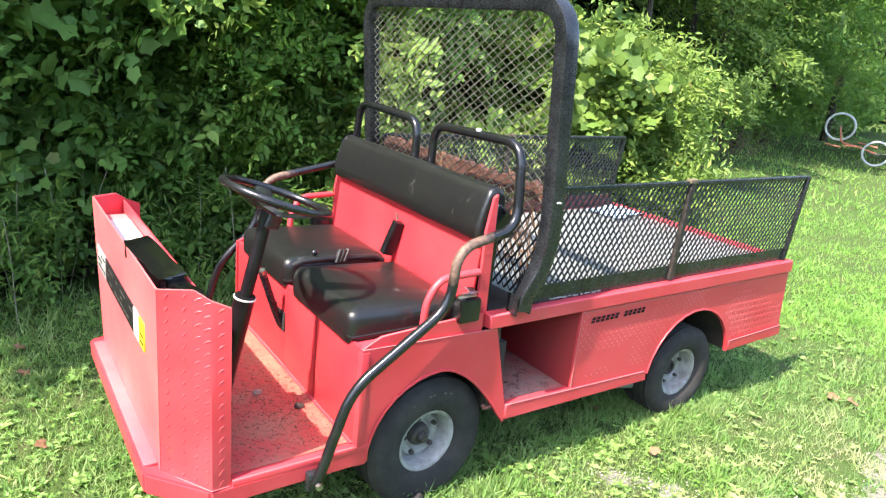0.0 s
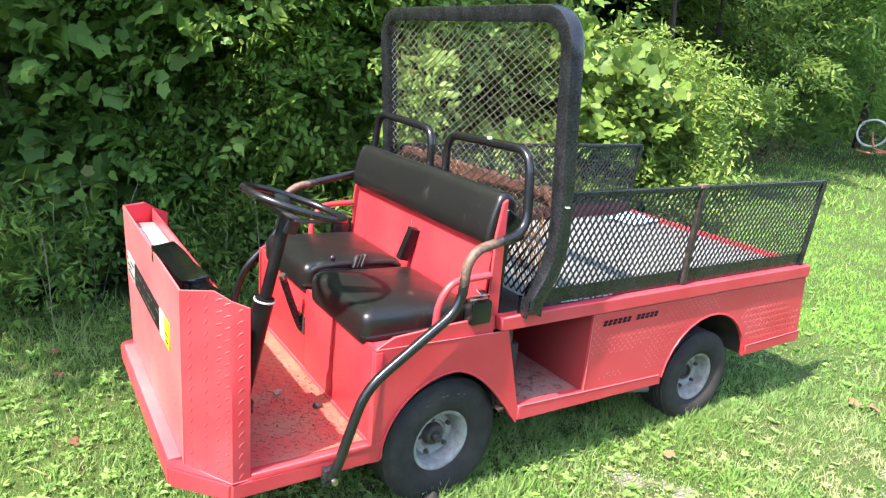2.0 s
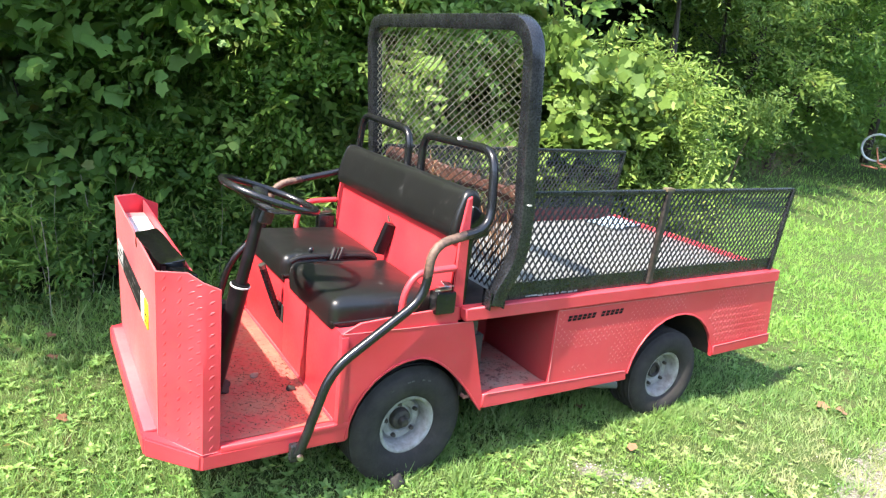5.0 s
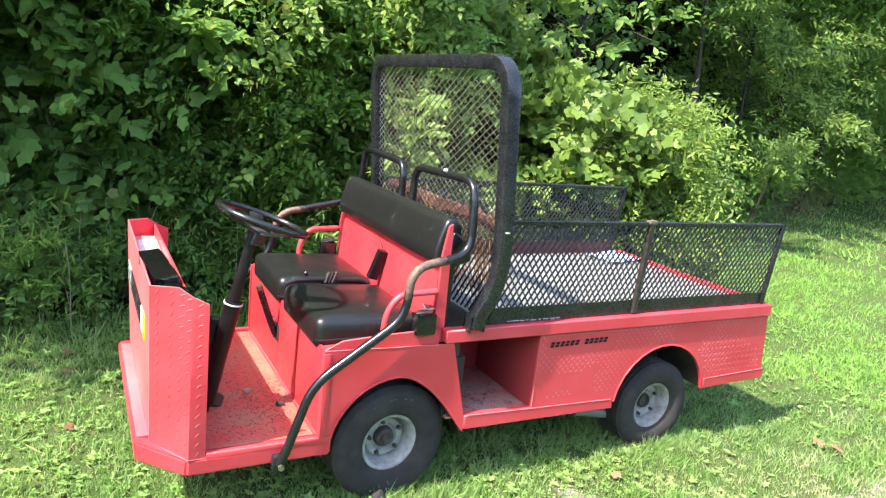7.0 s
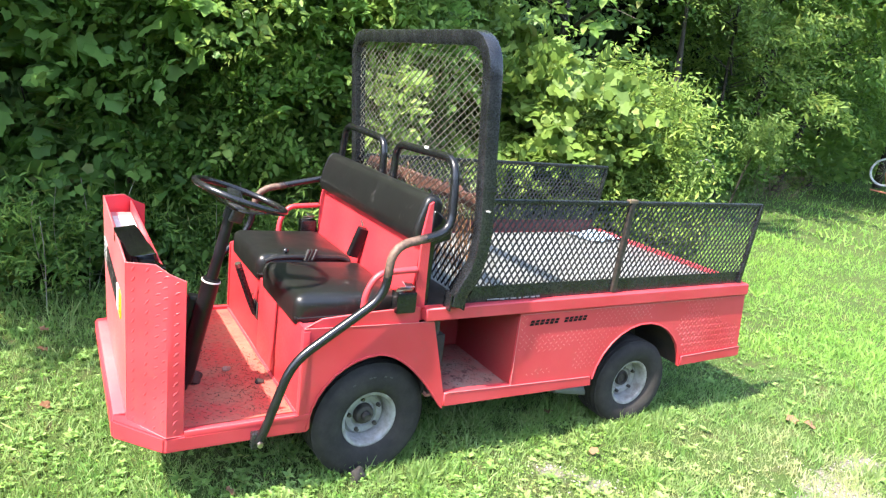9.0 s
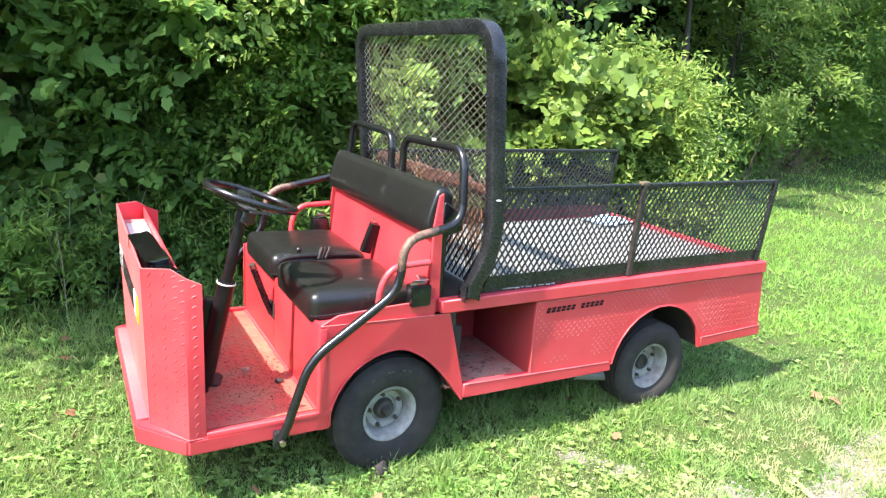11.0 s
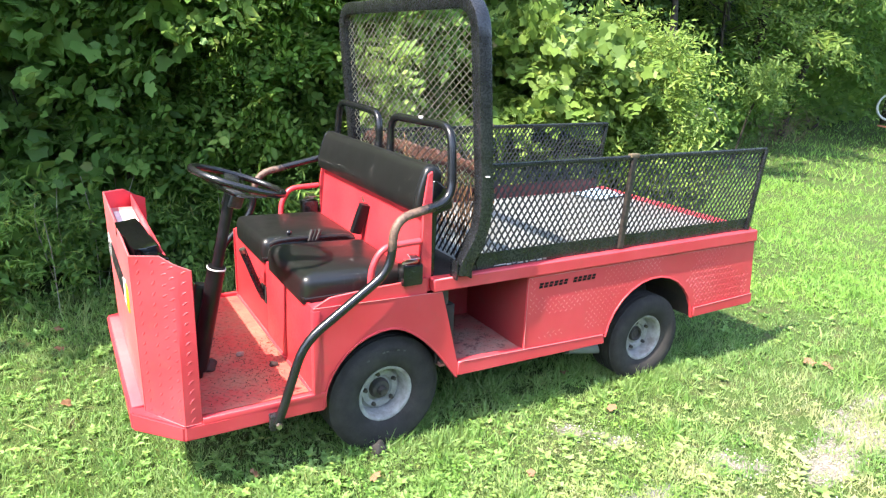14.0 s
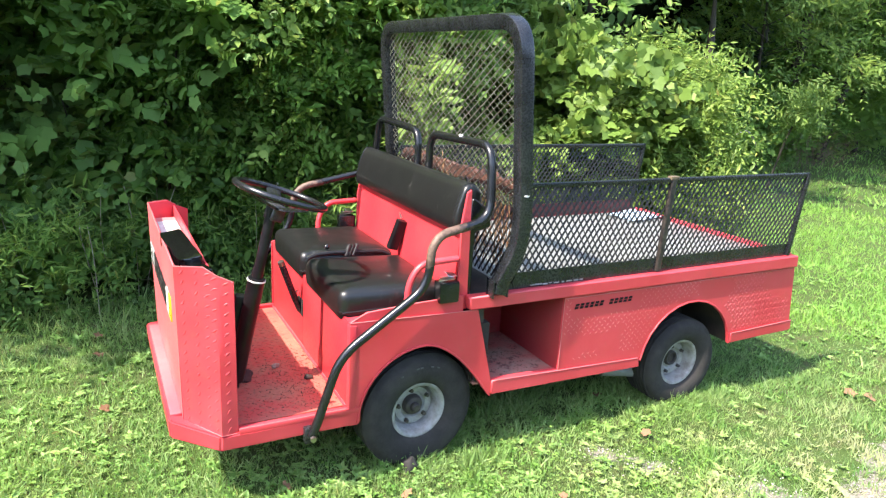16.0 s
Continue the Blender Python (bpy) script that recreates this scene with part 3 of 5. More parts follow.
def seat_base():
    for y0, y1 in ((0.022, 0.322), (0.330, 0.590), (0.596, W - 0.02)):
        x = 0.352 if y0 < 0.5 else 0.356
        part("kick_panel", rbox((x, y0, 0.262), (x + 0.012, y1, 0.600), 0.003), bounce_red, cart)
    part("kick_lip", rbox((0.345, 0.03, 0.262), (0.353, W - 0.03, 0.274), 0.002), red_paint, cart)
    part("front_flange", rbox((0.350, -0.003, 0.262), (0.375, 0.026, 0.59), 0.003), red_paint, cart)
    bm = slab([(0.352, 0.578), (0.352, 0.598), (0.42, 0.628), (0.60, 0.640), (0.80, 0.648), (0.80, 0.578)], "y", 0.008, 0.020)
    part("seat_pan_side", bm, red_paint, cart)
    bm = slab([(0.352, 0.578), (0.352, 0.598), (0.42, 0.628), (0.60, 0.640), (0.80, 0.648), (0.80, 0.578)], "y", W - 0.020, W - 0.008)
    part("seat_pan_side", bm, red_paint, cart)
    part("seat_pan", rbox((0.358, 0.022, 0.578), (0.80, W - 0.022, 0.596), 0.003), red_paint, cart)
    # lever slot, a dark plate for its unlit opening, and brake lever
    slot = part("lever_slot", rbox((0.352, 0.600, 0.405), (0.3555, 0.672, 0.480), 0.001), dark_under, cart)
    lev = part("brake_lever", tube([(0.352, 0.636, 0.425), (0.330, 0.630, 0.475), (0.268, 0.606, 0.642)], 0.014, 0.03), black_paint, cart)
    part("grip", tube([(0.272, 0.6075, 0.632), (0.262, 0.604, 0.659)], 0.014, 0.01), steel, lev)
    part("lever_guard", tube([(0.345, 0.655, 0.44), (0.33, 0.655, 0.48), (0.345, 0.655, 0.51)], 0.004, 0.02, 8), steel, slot)


seat_base()


def cushion(y0, y1):
    """A moulded seat cushion, domed and rounded, with a welt round its foot."""
    x0, x1 = 0.338, 0.762

    def ring(d, z, r):
        out = []
        for cx, cy, a in ((x1 - r, y1 - r, 0), (x0 + r, y1 - r, 90), (x0 + r, y0 + r, 180), (x1 - r, y0 + r, 270)):
            for k in range(6):
                t = radians(a + 18 * k)
                out.append((cx + (r - d) * math.cos(t), cy + (r - d) * math.sin(t), z))
        return out

    bm = bmesh.new()
    rings = []
    for d, z, r in ((0.010, 0.584, 0.036), (0.002, 0.592, 0.036), (0.0, 0.612, 0.036), (0.0, 0.652, 0.036), (0.003, 0.670, 0.036), (0.009, 0.682, 0.036), (0.019, 0.690, 0.040), (0.050, 0.698, 0.065), (0.100, 0.703, 0.112), (0.165, 0.705, 0.170)):
        rings.append([bm.verts.new((x, y, zz - 0.014 * (x - x0) / (x1 - x0) * (zz > 0.63) + 0.0035 * noise.noise(Vector((x * 9, y * 9, zz * 4))))) for x, y, zz in ring(d, z, r)])
    m = len(rings[0])
    for p, q in zip(rings, rings[1:]):
        for j in range(m):
            bm.faces.new((p[j], p[(j + 1) % m], q[(j + 1) % m], q[j]))
    bm.faces.new(rings[0][::-1])
    bm.faces.new(rings[-1])
    c = part("seat_cushion", bm, vinyl, cart, "black vinyl seat cushion, domed and worn")
    bm = bmesh.new()
    loop = rounded([(0.345, y0, 0), (0.752, y0, 0), (0.752, y1, 0), (0.345, y1, 0), (0.345, y0 + 0.001, 0)], 0.03)
    sweep(bm, [(p.x, p.y, 0.612) for p in loop], circle(0.005, 6), (0, 0, 1))
    part("piping", bm, vinyl, c)


cushion(0.068, 0.528)
cushion(0.580, 1.050)


def backrest():
    prof = [(0.764, 0.903), (0.764, 0.935), (0.776, 0.985), (0.794, 1.035), (0.803, 1.052), (0.818, 1.062), (0.838, 1.062), (0.858, 1.050), (0.872, 1.032), (0.870, 1.0), (0.832, 0.900), (0.815, 0.884), (0.794, 0.880), (0.775, 0.886)]
    bm = bmesh.new()
    ys = [0.046, 0.049, 0.055, 0.064, 0.076, 0.092, 0.11] + list(np.linspace(0.18, 0.98, 11)) + [1.040, 1.060, 1.075, 1.087, 1.096, 1.102, 1.105]
    cx, cz = 0.818, 0.972
    rings = []
    for y in ys:
        e = min(y - 0.046, 1.105 - y)
        s = min(1.0, 0.80 + 0.20 * math.sqrt(max(0.0, 1 - (1 - e / 0.022) ** 2))) if e < 0.022 else 1.0
        rings.append([bm.verts.new((cx + (x - cx) * s + 0.0007 * noise.noise(Vector((x * 9, y * 7, z * 9))), y, cz + (z - cz) * s)) for x, z in prof])
    for p, q in zip(rings, rings[1:]):
        for j in range(len(prof)):
            bm.faces.new((p[j], p[(j + 1) % len(prof)], q[(j + 1) % len(prof)], q[j]))
    bm.faces.new(rings[0][::-1])
    bm.faces.new(rings[-1])
    pad = part("backrest_pad", bm, vinyl, cart, "long padded black vinyl backrest with pale wear marks")
    for y in (0.066, 1.085):
        bm = bmesh.new()
        sweep(bm, [(cx + (x - cx) * 1.006, y, cz + (z - cz) * 1.006) for x, z in prof], circle(0.0022, 6), (0, 1, 0), True)
        part("seam", bm, vinyl, pad)
    pan = part("back_panel", slab([(0.772, 0.59), (0.804, 0.92), (0.812, 0.92), (0.780, 0.59)], "y", 0.06, W - 0.06), bounce_red, cart)
    part("panel_seam", rbox((0.772, 0.566, 0.60), (0.776, 0.572, 0.70), 0.001), red_paint, pan)
    for y in (0.024, W - 0.036):
        top = 1.035 if y < 0.5 else 0.93
        up = part("back_upright", slab([(0.781, 0.590), (0.784, top - 0.11), (0.802, top), (0.816, top + 0.01), (0.824, 0.590)], "y", y, y + 0.012), red_paint, cart)
        bm = bmesh.new()
        lozenges(bm, (0.783, y - 0.0004, 0.60), (1, 0, 0), (0, 0, 1), 0.042, 0.42, 0.032, 0.020, 0.007, 0.0008)
        tagged(part("tread_pattern", bm, red_paint, up), kind="stuff")
    part("seat_back_box", slab([(0.815, 0.64), (0.828, 1.008), (0.842, 1.012), (0.912, 0.958), (0.918, 0.898), (0.852, 0.880), (0.848, 0.64)], "y", 0.039, W - 0.039, 0.006), plastic, cart, "black box behind the backrest")


backrest()


def strips(xs, low, high, y0, y1):
    """A sheet between two heights that change along x, built of upright strips."""
    bm = bmesh.new()
    cols = [[bm.verts.new((x, y, z)) for y in (y0, y1) for z in (low(x), high(x))] for x in xs]
    for a, b in zip(cols, cols[1:]):
        for q in ((0, 1), (1, 3), (3, 2), (2, 0)):
            bm.faces.new((a[q[0]], a[q[1]], b[q[1]], b[q[0]]))
    for c in (cols[0], cols[-1]):
        bm.faces.new((c[0], c[1], c[3], c[2]))
    return bm


def bow(x, cx, half, z0, high):
    t = (x - cx) / half
    return z0 + high * math.sqrt(max(0.0, 1 - t * t)) if abs(t) < 1 else 0.0


def spread(cx, half, n=17):
    return [cx + half * math.cos(math.pi * k / (n - 1)) for k in range(n)][::-1]


def fenders():
    """Front side panels with the wheel arch and the slanting rear edge."""
    def over(x):
        """The front wheel arch: round to the front, falling away straighter to the rear."""
        t = (x - 0.646) / (0.262 if x < 0.646 else 0.300)
        if abs(t) >= 1:
            return 0.0
        return 0.2 + 0.276 * (math.sqrt(1 - t * t) if t < 0 else 1 - t ** 1.75)

    span = [0.646 - 0.262 * math.cos(math.pi / 2 * k / 9) for k in range(10)] + [0.646 + 0.295 * k / 10 for k in range(1, 11)]
    xs = sorted({0.352, 0.3839, *span, 0.863, 0.946})
    low = lambda x: max(0.222 if x > 0.8 else 0.205, over(x))
    high = lambda x: 0.598 - 0.012 * (x - 0.352) / 0.511 if x <= 0.863 else 0.586 - (x - 0.863) / 0.083 * 0.322
    a = [(x, max(over(x), 0.215)) for x in span]
    lip = [(x, z) for x, z in a]
    for y0, y1, s in ((0.0, 0.010, 1), (W - 0.010, W, -1)):
        f = part("front_fender", strips(xs, low, high, y0, y1), red_paint, cart)
        bm = bmesh.new()
        sweep(bm, [(x, y0 + 0.004 if s > 0 else y1 - 0.004, z) for x, z in lip], soft_rect(0.018, 0.008, 0.003), (0, 1, 0))
        part("arch_lip", bm, red_paint, f)
        y = 0.02 if s > 0 else W - 0.22
        ring = arch(0.655, 0.268, 0.2, 0.282)
        # solid dark fill stands for the shade inside the arch
        part("wheel_well", slab(ring + [(0.386, 0.275), (0.386, 0.52), (0.93, 0.52), (0.93, 0.24)], "y", y, y + 0.20), dark_under, cart)


fenders()


def rear_side():
    a = arch(2.012, 0.287, 0.2, 0.288)
    for y0, y1, s in ((0.0, 0.010, 1), (W - 0.010, W, -1)):
        xs = sorted({1.268, 1.4, 1.55, *spread(2.012, 0.287), 2.42, 2.55, 2.692})
        low = lambda x: max(0.255 if x < 1.99 else 0.245, bow(x, 2.012, 0.287, 0.2, 0.288))
        bm = strips(xs, low, lambda x: 0.592, y0, y1)
        for v in bm.verts:
            if v.co.x > 2.69:
                v.co.x += (0.600 - v.co.z) / 0.35 * 0.046
        f = part("rear_side_panel", bm, red_paint, cart)
        out = y0 if s > 0 else y1
        bm = bmesh.new()
        sweep(bm, [(x, out + 0.004 * s, z) for x, z in a], soft_rect(0.018, 0.008, 0.003), (0, 1, 0))
        part("arch_lip", bm, red_paint, f)
        bm = bmesh.new()
        keep = lambda p, q: not (((p + 1.272 - 2.012) / 0.312) ** 2 + ((q + 0.285 - 0.2) / 0.318) ** 2 < 1) and p < 1.42 and not (0.03 < p < 0.42 and q > 0.21) and noise.noise(Vector((p * 4, q * 6, 2))) > -0.32
        if s > 0:
            lozenges(bm, (1.272, -0.0004, 0.285), (1, 0, 0), (0, 0, 1), 1.44, 0.306, 0.030, 0.021, 0.0062, 0.0008, lambda p, q: p > 0.62 and keep(p, q))
            lozenges(bm, (1.272, -0.0004, 0.285), (1, 0, 0), (0, 0, 1), 1.44, 0.306, 0.030, 0.0185, 0.0054, 0.0006, lambda p, q: p <= 0.62 and keep(p, q) and noise.noise(Vector((p * 5, q * 7, 6))) > -0.28)
            tagged(part("tread_pattern", bm, worn_lit_tread, f, "raised treads, rubbed and coloured paler for their sunlit highlights"), kind="stuff")
        y = 0.0 if s > 0 else W - 0.03
        part("sill", slab([(0.945, 0.220), (0.945, 0.280), (1.716, 0.256), (1.724, 0.210)], "y", y - 0.006 * (s > 0), y + 0.03, 0.004), red_paint, cart)
        part("rear_flange", slab([(2.299, 0.242), (2.297, 0.292), (2.738, 0.303), (2.743, 0.253)], "y", out - 0.008 if s > 0 else out, out if s > 0 else out + 0.008, 0.003), red_paint, f)
        w = 0.02 if s > 0 else W - 0.30
        ring = arch(2.012, 0.292, 0.2, 0.295)
        # dark fill again, the unlit hollow of the arch put into colour
        part("wheel_well", slab(ring + [(1.69, 0.24), (1.69, 0.58), (2.30, 0.58), (2.30, 0.24)], "y", w, w + 0.28), dark_under, cart)


rear_side()


def maker_lettering():
    """The maker's name stands as plain dark slanted bars."""
    for k in range(12):
        if k == 6:
            continue
        x = 1.322 + 0.026 * k
        z = 0.533 + 0.003 * k / 12
        bm = bmesh.new()
        for lo, hi, dx in ((0.0, 0.0105, 0.0), (0.0125, 0.023, 0.0035)):
            vs = [bm.verts.new((x + dx + px, -0.0026, z + pz)) for px, pz in ((0, lo), (0.019, lo), (0.021, hi), (0.002, hi))]
            bm.faces.new(vs)
        part("lettering_bar", bm, label_black, cart, "black bar of worn lettering")


maker_lettering()


def cubby():
    part("cubby_floor", rbox((0.88, 0.03, 0.256), (1.268, 0.46, 0.266), 0.002), dusty_shelf, cart, "dusty red storage floor")
    part("cubby_side", rbox((1.268, 0.010, 0.262), (1.276, 0.46, 0.592), 0.002), cubby_shade_red, cart)
    part("cubby_back", rbox((0.88, 0.46, 0.256), (1.276, 0.468, 0.598), 0.002), cubby_shade_red, cart)
    # near-black front wall, the cubby's shade put into its colour
    part("cubby_front", rbox((0.872, 0.05, 0.262), (0.88, 0.46, 0.598), 0.002), dark_under, cart)
    part("cubby_post", slab([(0.885, 0.272), (0.872, 0.598), (0.905, 0.598), (0.915, 0.272)], "y", 0.03, 0.055), hub_grease, cart, "weathered dark post")
    # plain dark blocks added to fill the unlit underbody
    part("chassis_block", rbox((0.40, 0.47, 0.20), (2.66, W - 0.24, 0.575), 0.01), dark_under, cart)
    part("chassis_side_block", rbox((1.30, 0.31, 0.225), (2.68, 0.47, 0.575), 0.01), dark_under, cart)
    part("axle_tube", tube([(1.66, 0.17, 0.125), (1.95, 0.13, 0.085)], 0.026, 0.01), bed_grey, cart, "pale axle tube under the sill")


cubby()


def bed():
    part("bed_floor", rbox((1.03, 0.02, 0.612), (2.688, W - 0.012, 0.634), 0.003), bed_grey, cart, "pale grey steel deck plate")
    for y0, y1 in ((-0.014, 0.030), (W - 0.012, W + 0.014)):
        part("bed_rim", slab([(0.818, 0.594), (0.814, 0.646), (2.690, 0.652), (2.696, 0.594)], "y", y0, y1, 0.005), red_paint, cart)
    part("bed_lip", rbox((2.676, 0.03, 0.598), (2.694, W - 0.012, 0.658), 0.005), red_paint, cart)
    part("bed_front_board", rbox((0.83, 0.02, 0.612), (1.03, W - 0.02, 0.640), 0.004), dark_under, cart, "black plate behind the seat")


bed()


worn_post = speckled("worn_post", (0.010, 0.009, 0.009), (0.050, 0.039, 0.032), 35.0, 0.5)


def mesh_side(y, name, far):
    """A side of expanded metal in a bar frame: two bays, a bottom plate, leaning a little to the rear."""
    s = part(name, slab([(0.99, 0.648 - 0.012 * far), (0.99, 0.714), (2.632, 0.712), (2.625, 0.654 - 0.012 * far)], "y", y - 0.003, y + 0.003), far_shade_red if far else black_paint, cart)
    def lean(x, z):
        return x + (z - 0.66) / 0.40 * 0.05 * min(1.0, max(0.0, (x - 1.0) / 1.6))
    top = 1.055
    bm = bmesh.new()
    sweep(bm, [(1.02, y, top), (lean(2.63, top), y, top)], soft_rect(0.020, 0.020, 0.003), (0, 1, 0))
    part("top_bar", bm, black_paint, s)
    for x, w in ((1.768, 0.026), (2.63, 0.022)):
        bm = bmesh.new()
        sweep(bm, [(x, y - 0.006 * (not far), 0.655), (lean(x, top), y - 0.006 * (not far), top + 0.006)], soft_rect(w * 0.8, w, 0.003), (0, 1, 0))
        part("post", bm, worn_post if x < 2 else black_paint, s, "black steel post with worn brown edges")
    bm = bmesh.new()
    box_in(bm, (-0.024, -0.013, -0.007), (0.024, 0.013, 0.009), 0.003, pose(lean(1.768, top), y - 0.004, top + 0.008))
    part("post_cap", bm, stem_mat, s, "brown worn cap on the post")
    if not far:
        for k in range(9):
            x = 1.09 + 0.031 * k + 0.012 * random.random()
            part("scuff", rbox((x, y - 0.0048, 0.652 + 0.004 * random.random()), (x + 0.008 + 0.024 * random.random(), y - 0.0032, 0.657 + 0.003 * random.random()), 0.0003), label_grey, s, "pale scuff where the black paint is scraped")
    me = diamonds((1.0, y, 0.710), (1, 0, 0), (0, 0, 1), 1.632, 0.34, 0.0290, 0.0460, 0.0076, 0.003)
    co = np.empty(len(me.vertices) * 3)
    me.vertices.foreach_get("co", co)
    co = co.reshape(-1, 3)
    co[:, 0] += (co[:, 2] - 0.66) / 0.40 * 0.05 * np.clip((co[:, 0] - 1.0) / 1.6, 0, 1)
    me.vertices.foreach_set("co", co.ravel())
    tagged(part("expanded_metal", me, black_mesh, s), kind="stuff")


mesh_side(0.018, "mesh_side", False)
mesh_side(W - 0.018, "mesh_side", True)


def cage():
    yn, yf = -0.036, W + 0.036
    path = [(0.930, yn + 0.022, 0.655), (0.940, yn + 0.02, 0.70), (1.000, yn + 0.008, 0.82), (1.003, yn, 0.95), (0.944, yn, 1.637), (0.944, yf, 1.637), (1.003, yf, 0.95), (1.000, yf - 0.008, 0.82), (0.940, yf - 0.02, 0.70), (0.930, yf - 0.022, 0.655)]
    bm = bmesh.new()
    sweep(bm, rounded(path, 0.125, 8), soft_rect(0.056, 0.056, 0.008), (0, 1, 0))
    hoop = part("roll_cage", bm, black_paint, cart, "black square tube roll cage hoop, scuffed")
    up = Vector((0.944 - 1.003, 0, 1.637 - 0.95)).normalized()
    low = Vector((1.003, yn + 0.03, 0.95))
    wide = yf - yn - 0.06
    me = diamonds(low + up * 0.02, (0, 1, 0), up, wide, 0.650, 0.050, 0.0310, 0.0032, 0.003)
    tagged(part("cage_mesh", me, cage_mesh_mat, hoop), kind="stuff")
    me = diamonds((1.010, yn + 0.03, 0.66), (0, 1, 0), (0, 0, 1), wide, 0.32, 0.034, 0.046, 0.0076, 0.003)
    tagged(part("lower_mesh", me, black_mesh, hoop, "black lower screen"), kind="stuff")
    bm = bmesh.new()
    n = 44
    cols = []
    for k in range(n + 1):
        y = yn + 0.04 + (yf - yn - 0.08) * k / n
        q = Vector((k * 0.55, 0, 0))
        mid = 1.030 + 0.014 * noise.noise(q * 1.6)
        half = 0.025 + 0.024 * noise.noise(q * 1.9 + Vector((0, 5, 0)))
        x = 1.030 + 0.008 * noise.noise(q + Vector((0, 9, 0)))
        cols.append([bm.verts.new(p) for p in ((x, y, mid - half), (x, y, mid + half), (x + 0.022, y, mid + half + 0.002), (x + 0.020, y, mid + half - 0.004), (x + 0.004, y, mid + half - 0.006), (x + 0.004, y, mid - half))])
    for c, d in zip(cols, cols[1:]):
        for j in range(6):
            bm.faces.new((c[j], c[(j + 1) % 6], d[(j + 1) % 6], d[j]))
    bm.faces.new(cols[0])
    bm.faces.new(cols[-1][::-1])
    part("rust_bar", bm, rusty, hoop, "rusty brown angle bar with flaking edges")
    for y, turn in ((yn + 0.022, 1), (yf - 0.022, -1)):
        for x in (0.900, 0.962):
            part("foot_bracket", rbox((x - 0.003, y - 0.026, 0.640), (x + 0.003, y + 0.026, 0.712), 0.002), black_paint, hoop)
    part("scratch", rbox((0.985, yn - 0.0305, 1.030), (1.003, yn - 0.0295, 1.035)), label_white, hoop)


cage()


def dry_vine():
    """Dry brown vine stems caught between the lower screen and the seat back."""
    rr = random.Random(4)
    bm = bmesh.new()
    for k in range(190):
        y = rr.uniform(0.03, W - 0.05)
        z = rr.uniform(0.70, 0.90)
        p = [Vector((rr.uniform(1.022, 1.09), y, z - rr.uniform(0.0, 0.06)))]
        for _ in range(rr.randint(2, 4)):
            p.append(p[-1] + Vector((rr.gauss(0, 0.012), rr.gauss(0, 0.022), rr.uniform(0.03, 0.09))))
        if p[-1].z > 1.09:
            p[-1].z = 1.09
        sweep(bm, rounded(p, 0.02, 2), circle(rr.uniform(0.0012, 0.0026), 4))
    o = thing("dry_vine", "tangle of dry orange-brown vine stems behind the seat", "dry vine", kind="stuff")
    part("stems", bm, speckled("dry_vine_stem", (0.30, 0.15, 0.065), (0.17, 0.075, 0.035), 40.0, 0.85), o)


dry_vine()


def rails():
    near = [(0.205, -0.033, 0.215), (0.226, -0.034, 0.262), (0.305, -0.034, 0.497), (0.630, -0.030, 0.716), (0.640, -0.026, 0.895), (0.884, -0.004, 0.938), (0.893, 0.032, 1.204), (0.884, 0.520, 1.194), (0.878, 0.520, 0.80)]
    far = [(x, W + 0.034, z) for x, z in ((0.205, 0.215), (0.226, 0.262), (0.290, 0.490), (0.455, 0.655), (0.480, 0.850))] + mirrored(near)[5:]
    for k, pts in enumerate((near, far)):
        r = part("hand_rail", tube(pts, 0.0165, 0.075, 14), worn_far if k else worn_near, cart, "bent black tube rail worn to bare rust at the bend")
        x, y, z = pts[0]
        part("rail_bracket", rbox((x - 0.022, min(y, y + (0.03 if k == 0 else -0.03)), z - 0.03), (x + 0.022, max(y, y + (0.03 if k == 0 else -0.03)), z + 0.03), 0.006), black_paint, r)
        bm = bmesh.new()
        bmesh.ops.create_cone(bm, cap_ends=True, segments=6, radius1=0.011, radius2=0.010, depth=0.012)
        s = -0.032 if k == 0 else 0.032
        bmesh.ops.transform(bm, matrix=pose(x, y + s * 0.8, z + 0.002, 90, 0, 0), verts=bm.verts)
        part("bolt", bm, steel, r)
    arm = [(0.578, 0.032, 0.635), (0.582, 0.030, 0.715), (0.625, 0.028, 0.783), (0.775, 0.028, 0.790)]
    for pts in (arm, mirrored(arm)):
        part("arm_rest", tube(pts, 0.0125, 0.06, 10), red_paint, cart, "thin red tube arm rest")
    bm = bmesh.new()
    box_in(bm, (-0.004, -0.008, -0.005), (0.020, 0.008, 0.004), 0.003, pose(0.878, 0.245, 1.2160, 0, 0, 60))
    part("paint_chip", bm, label_white, cart)


rails()


buckle_grey = speckled("dusty_buckle", (0.012, 0.012, 0.012), (0.03, 0.03, 0.028), 60.0, 0.35)


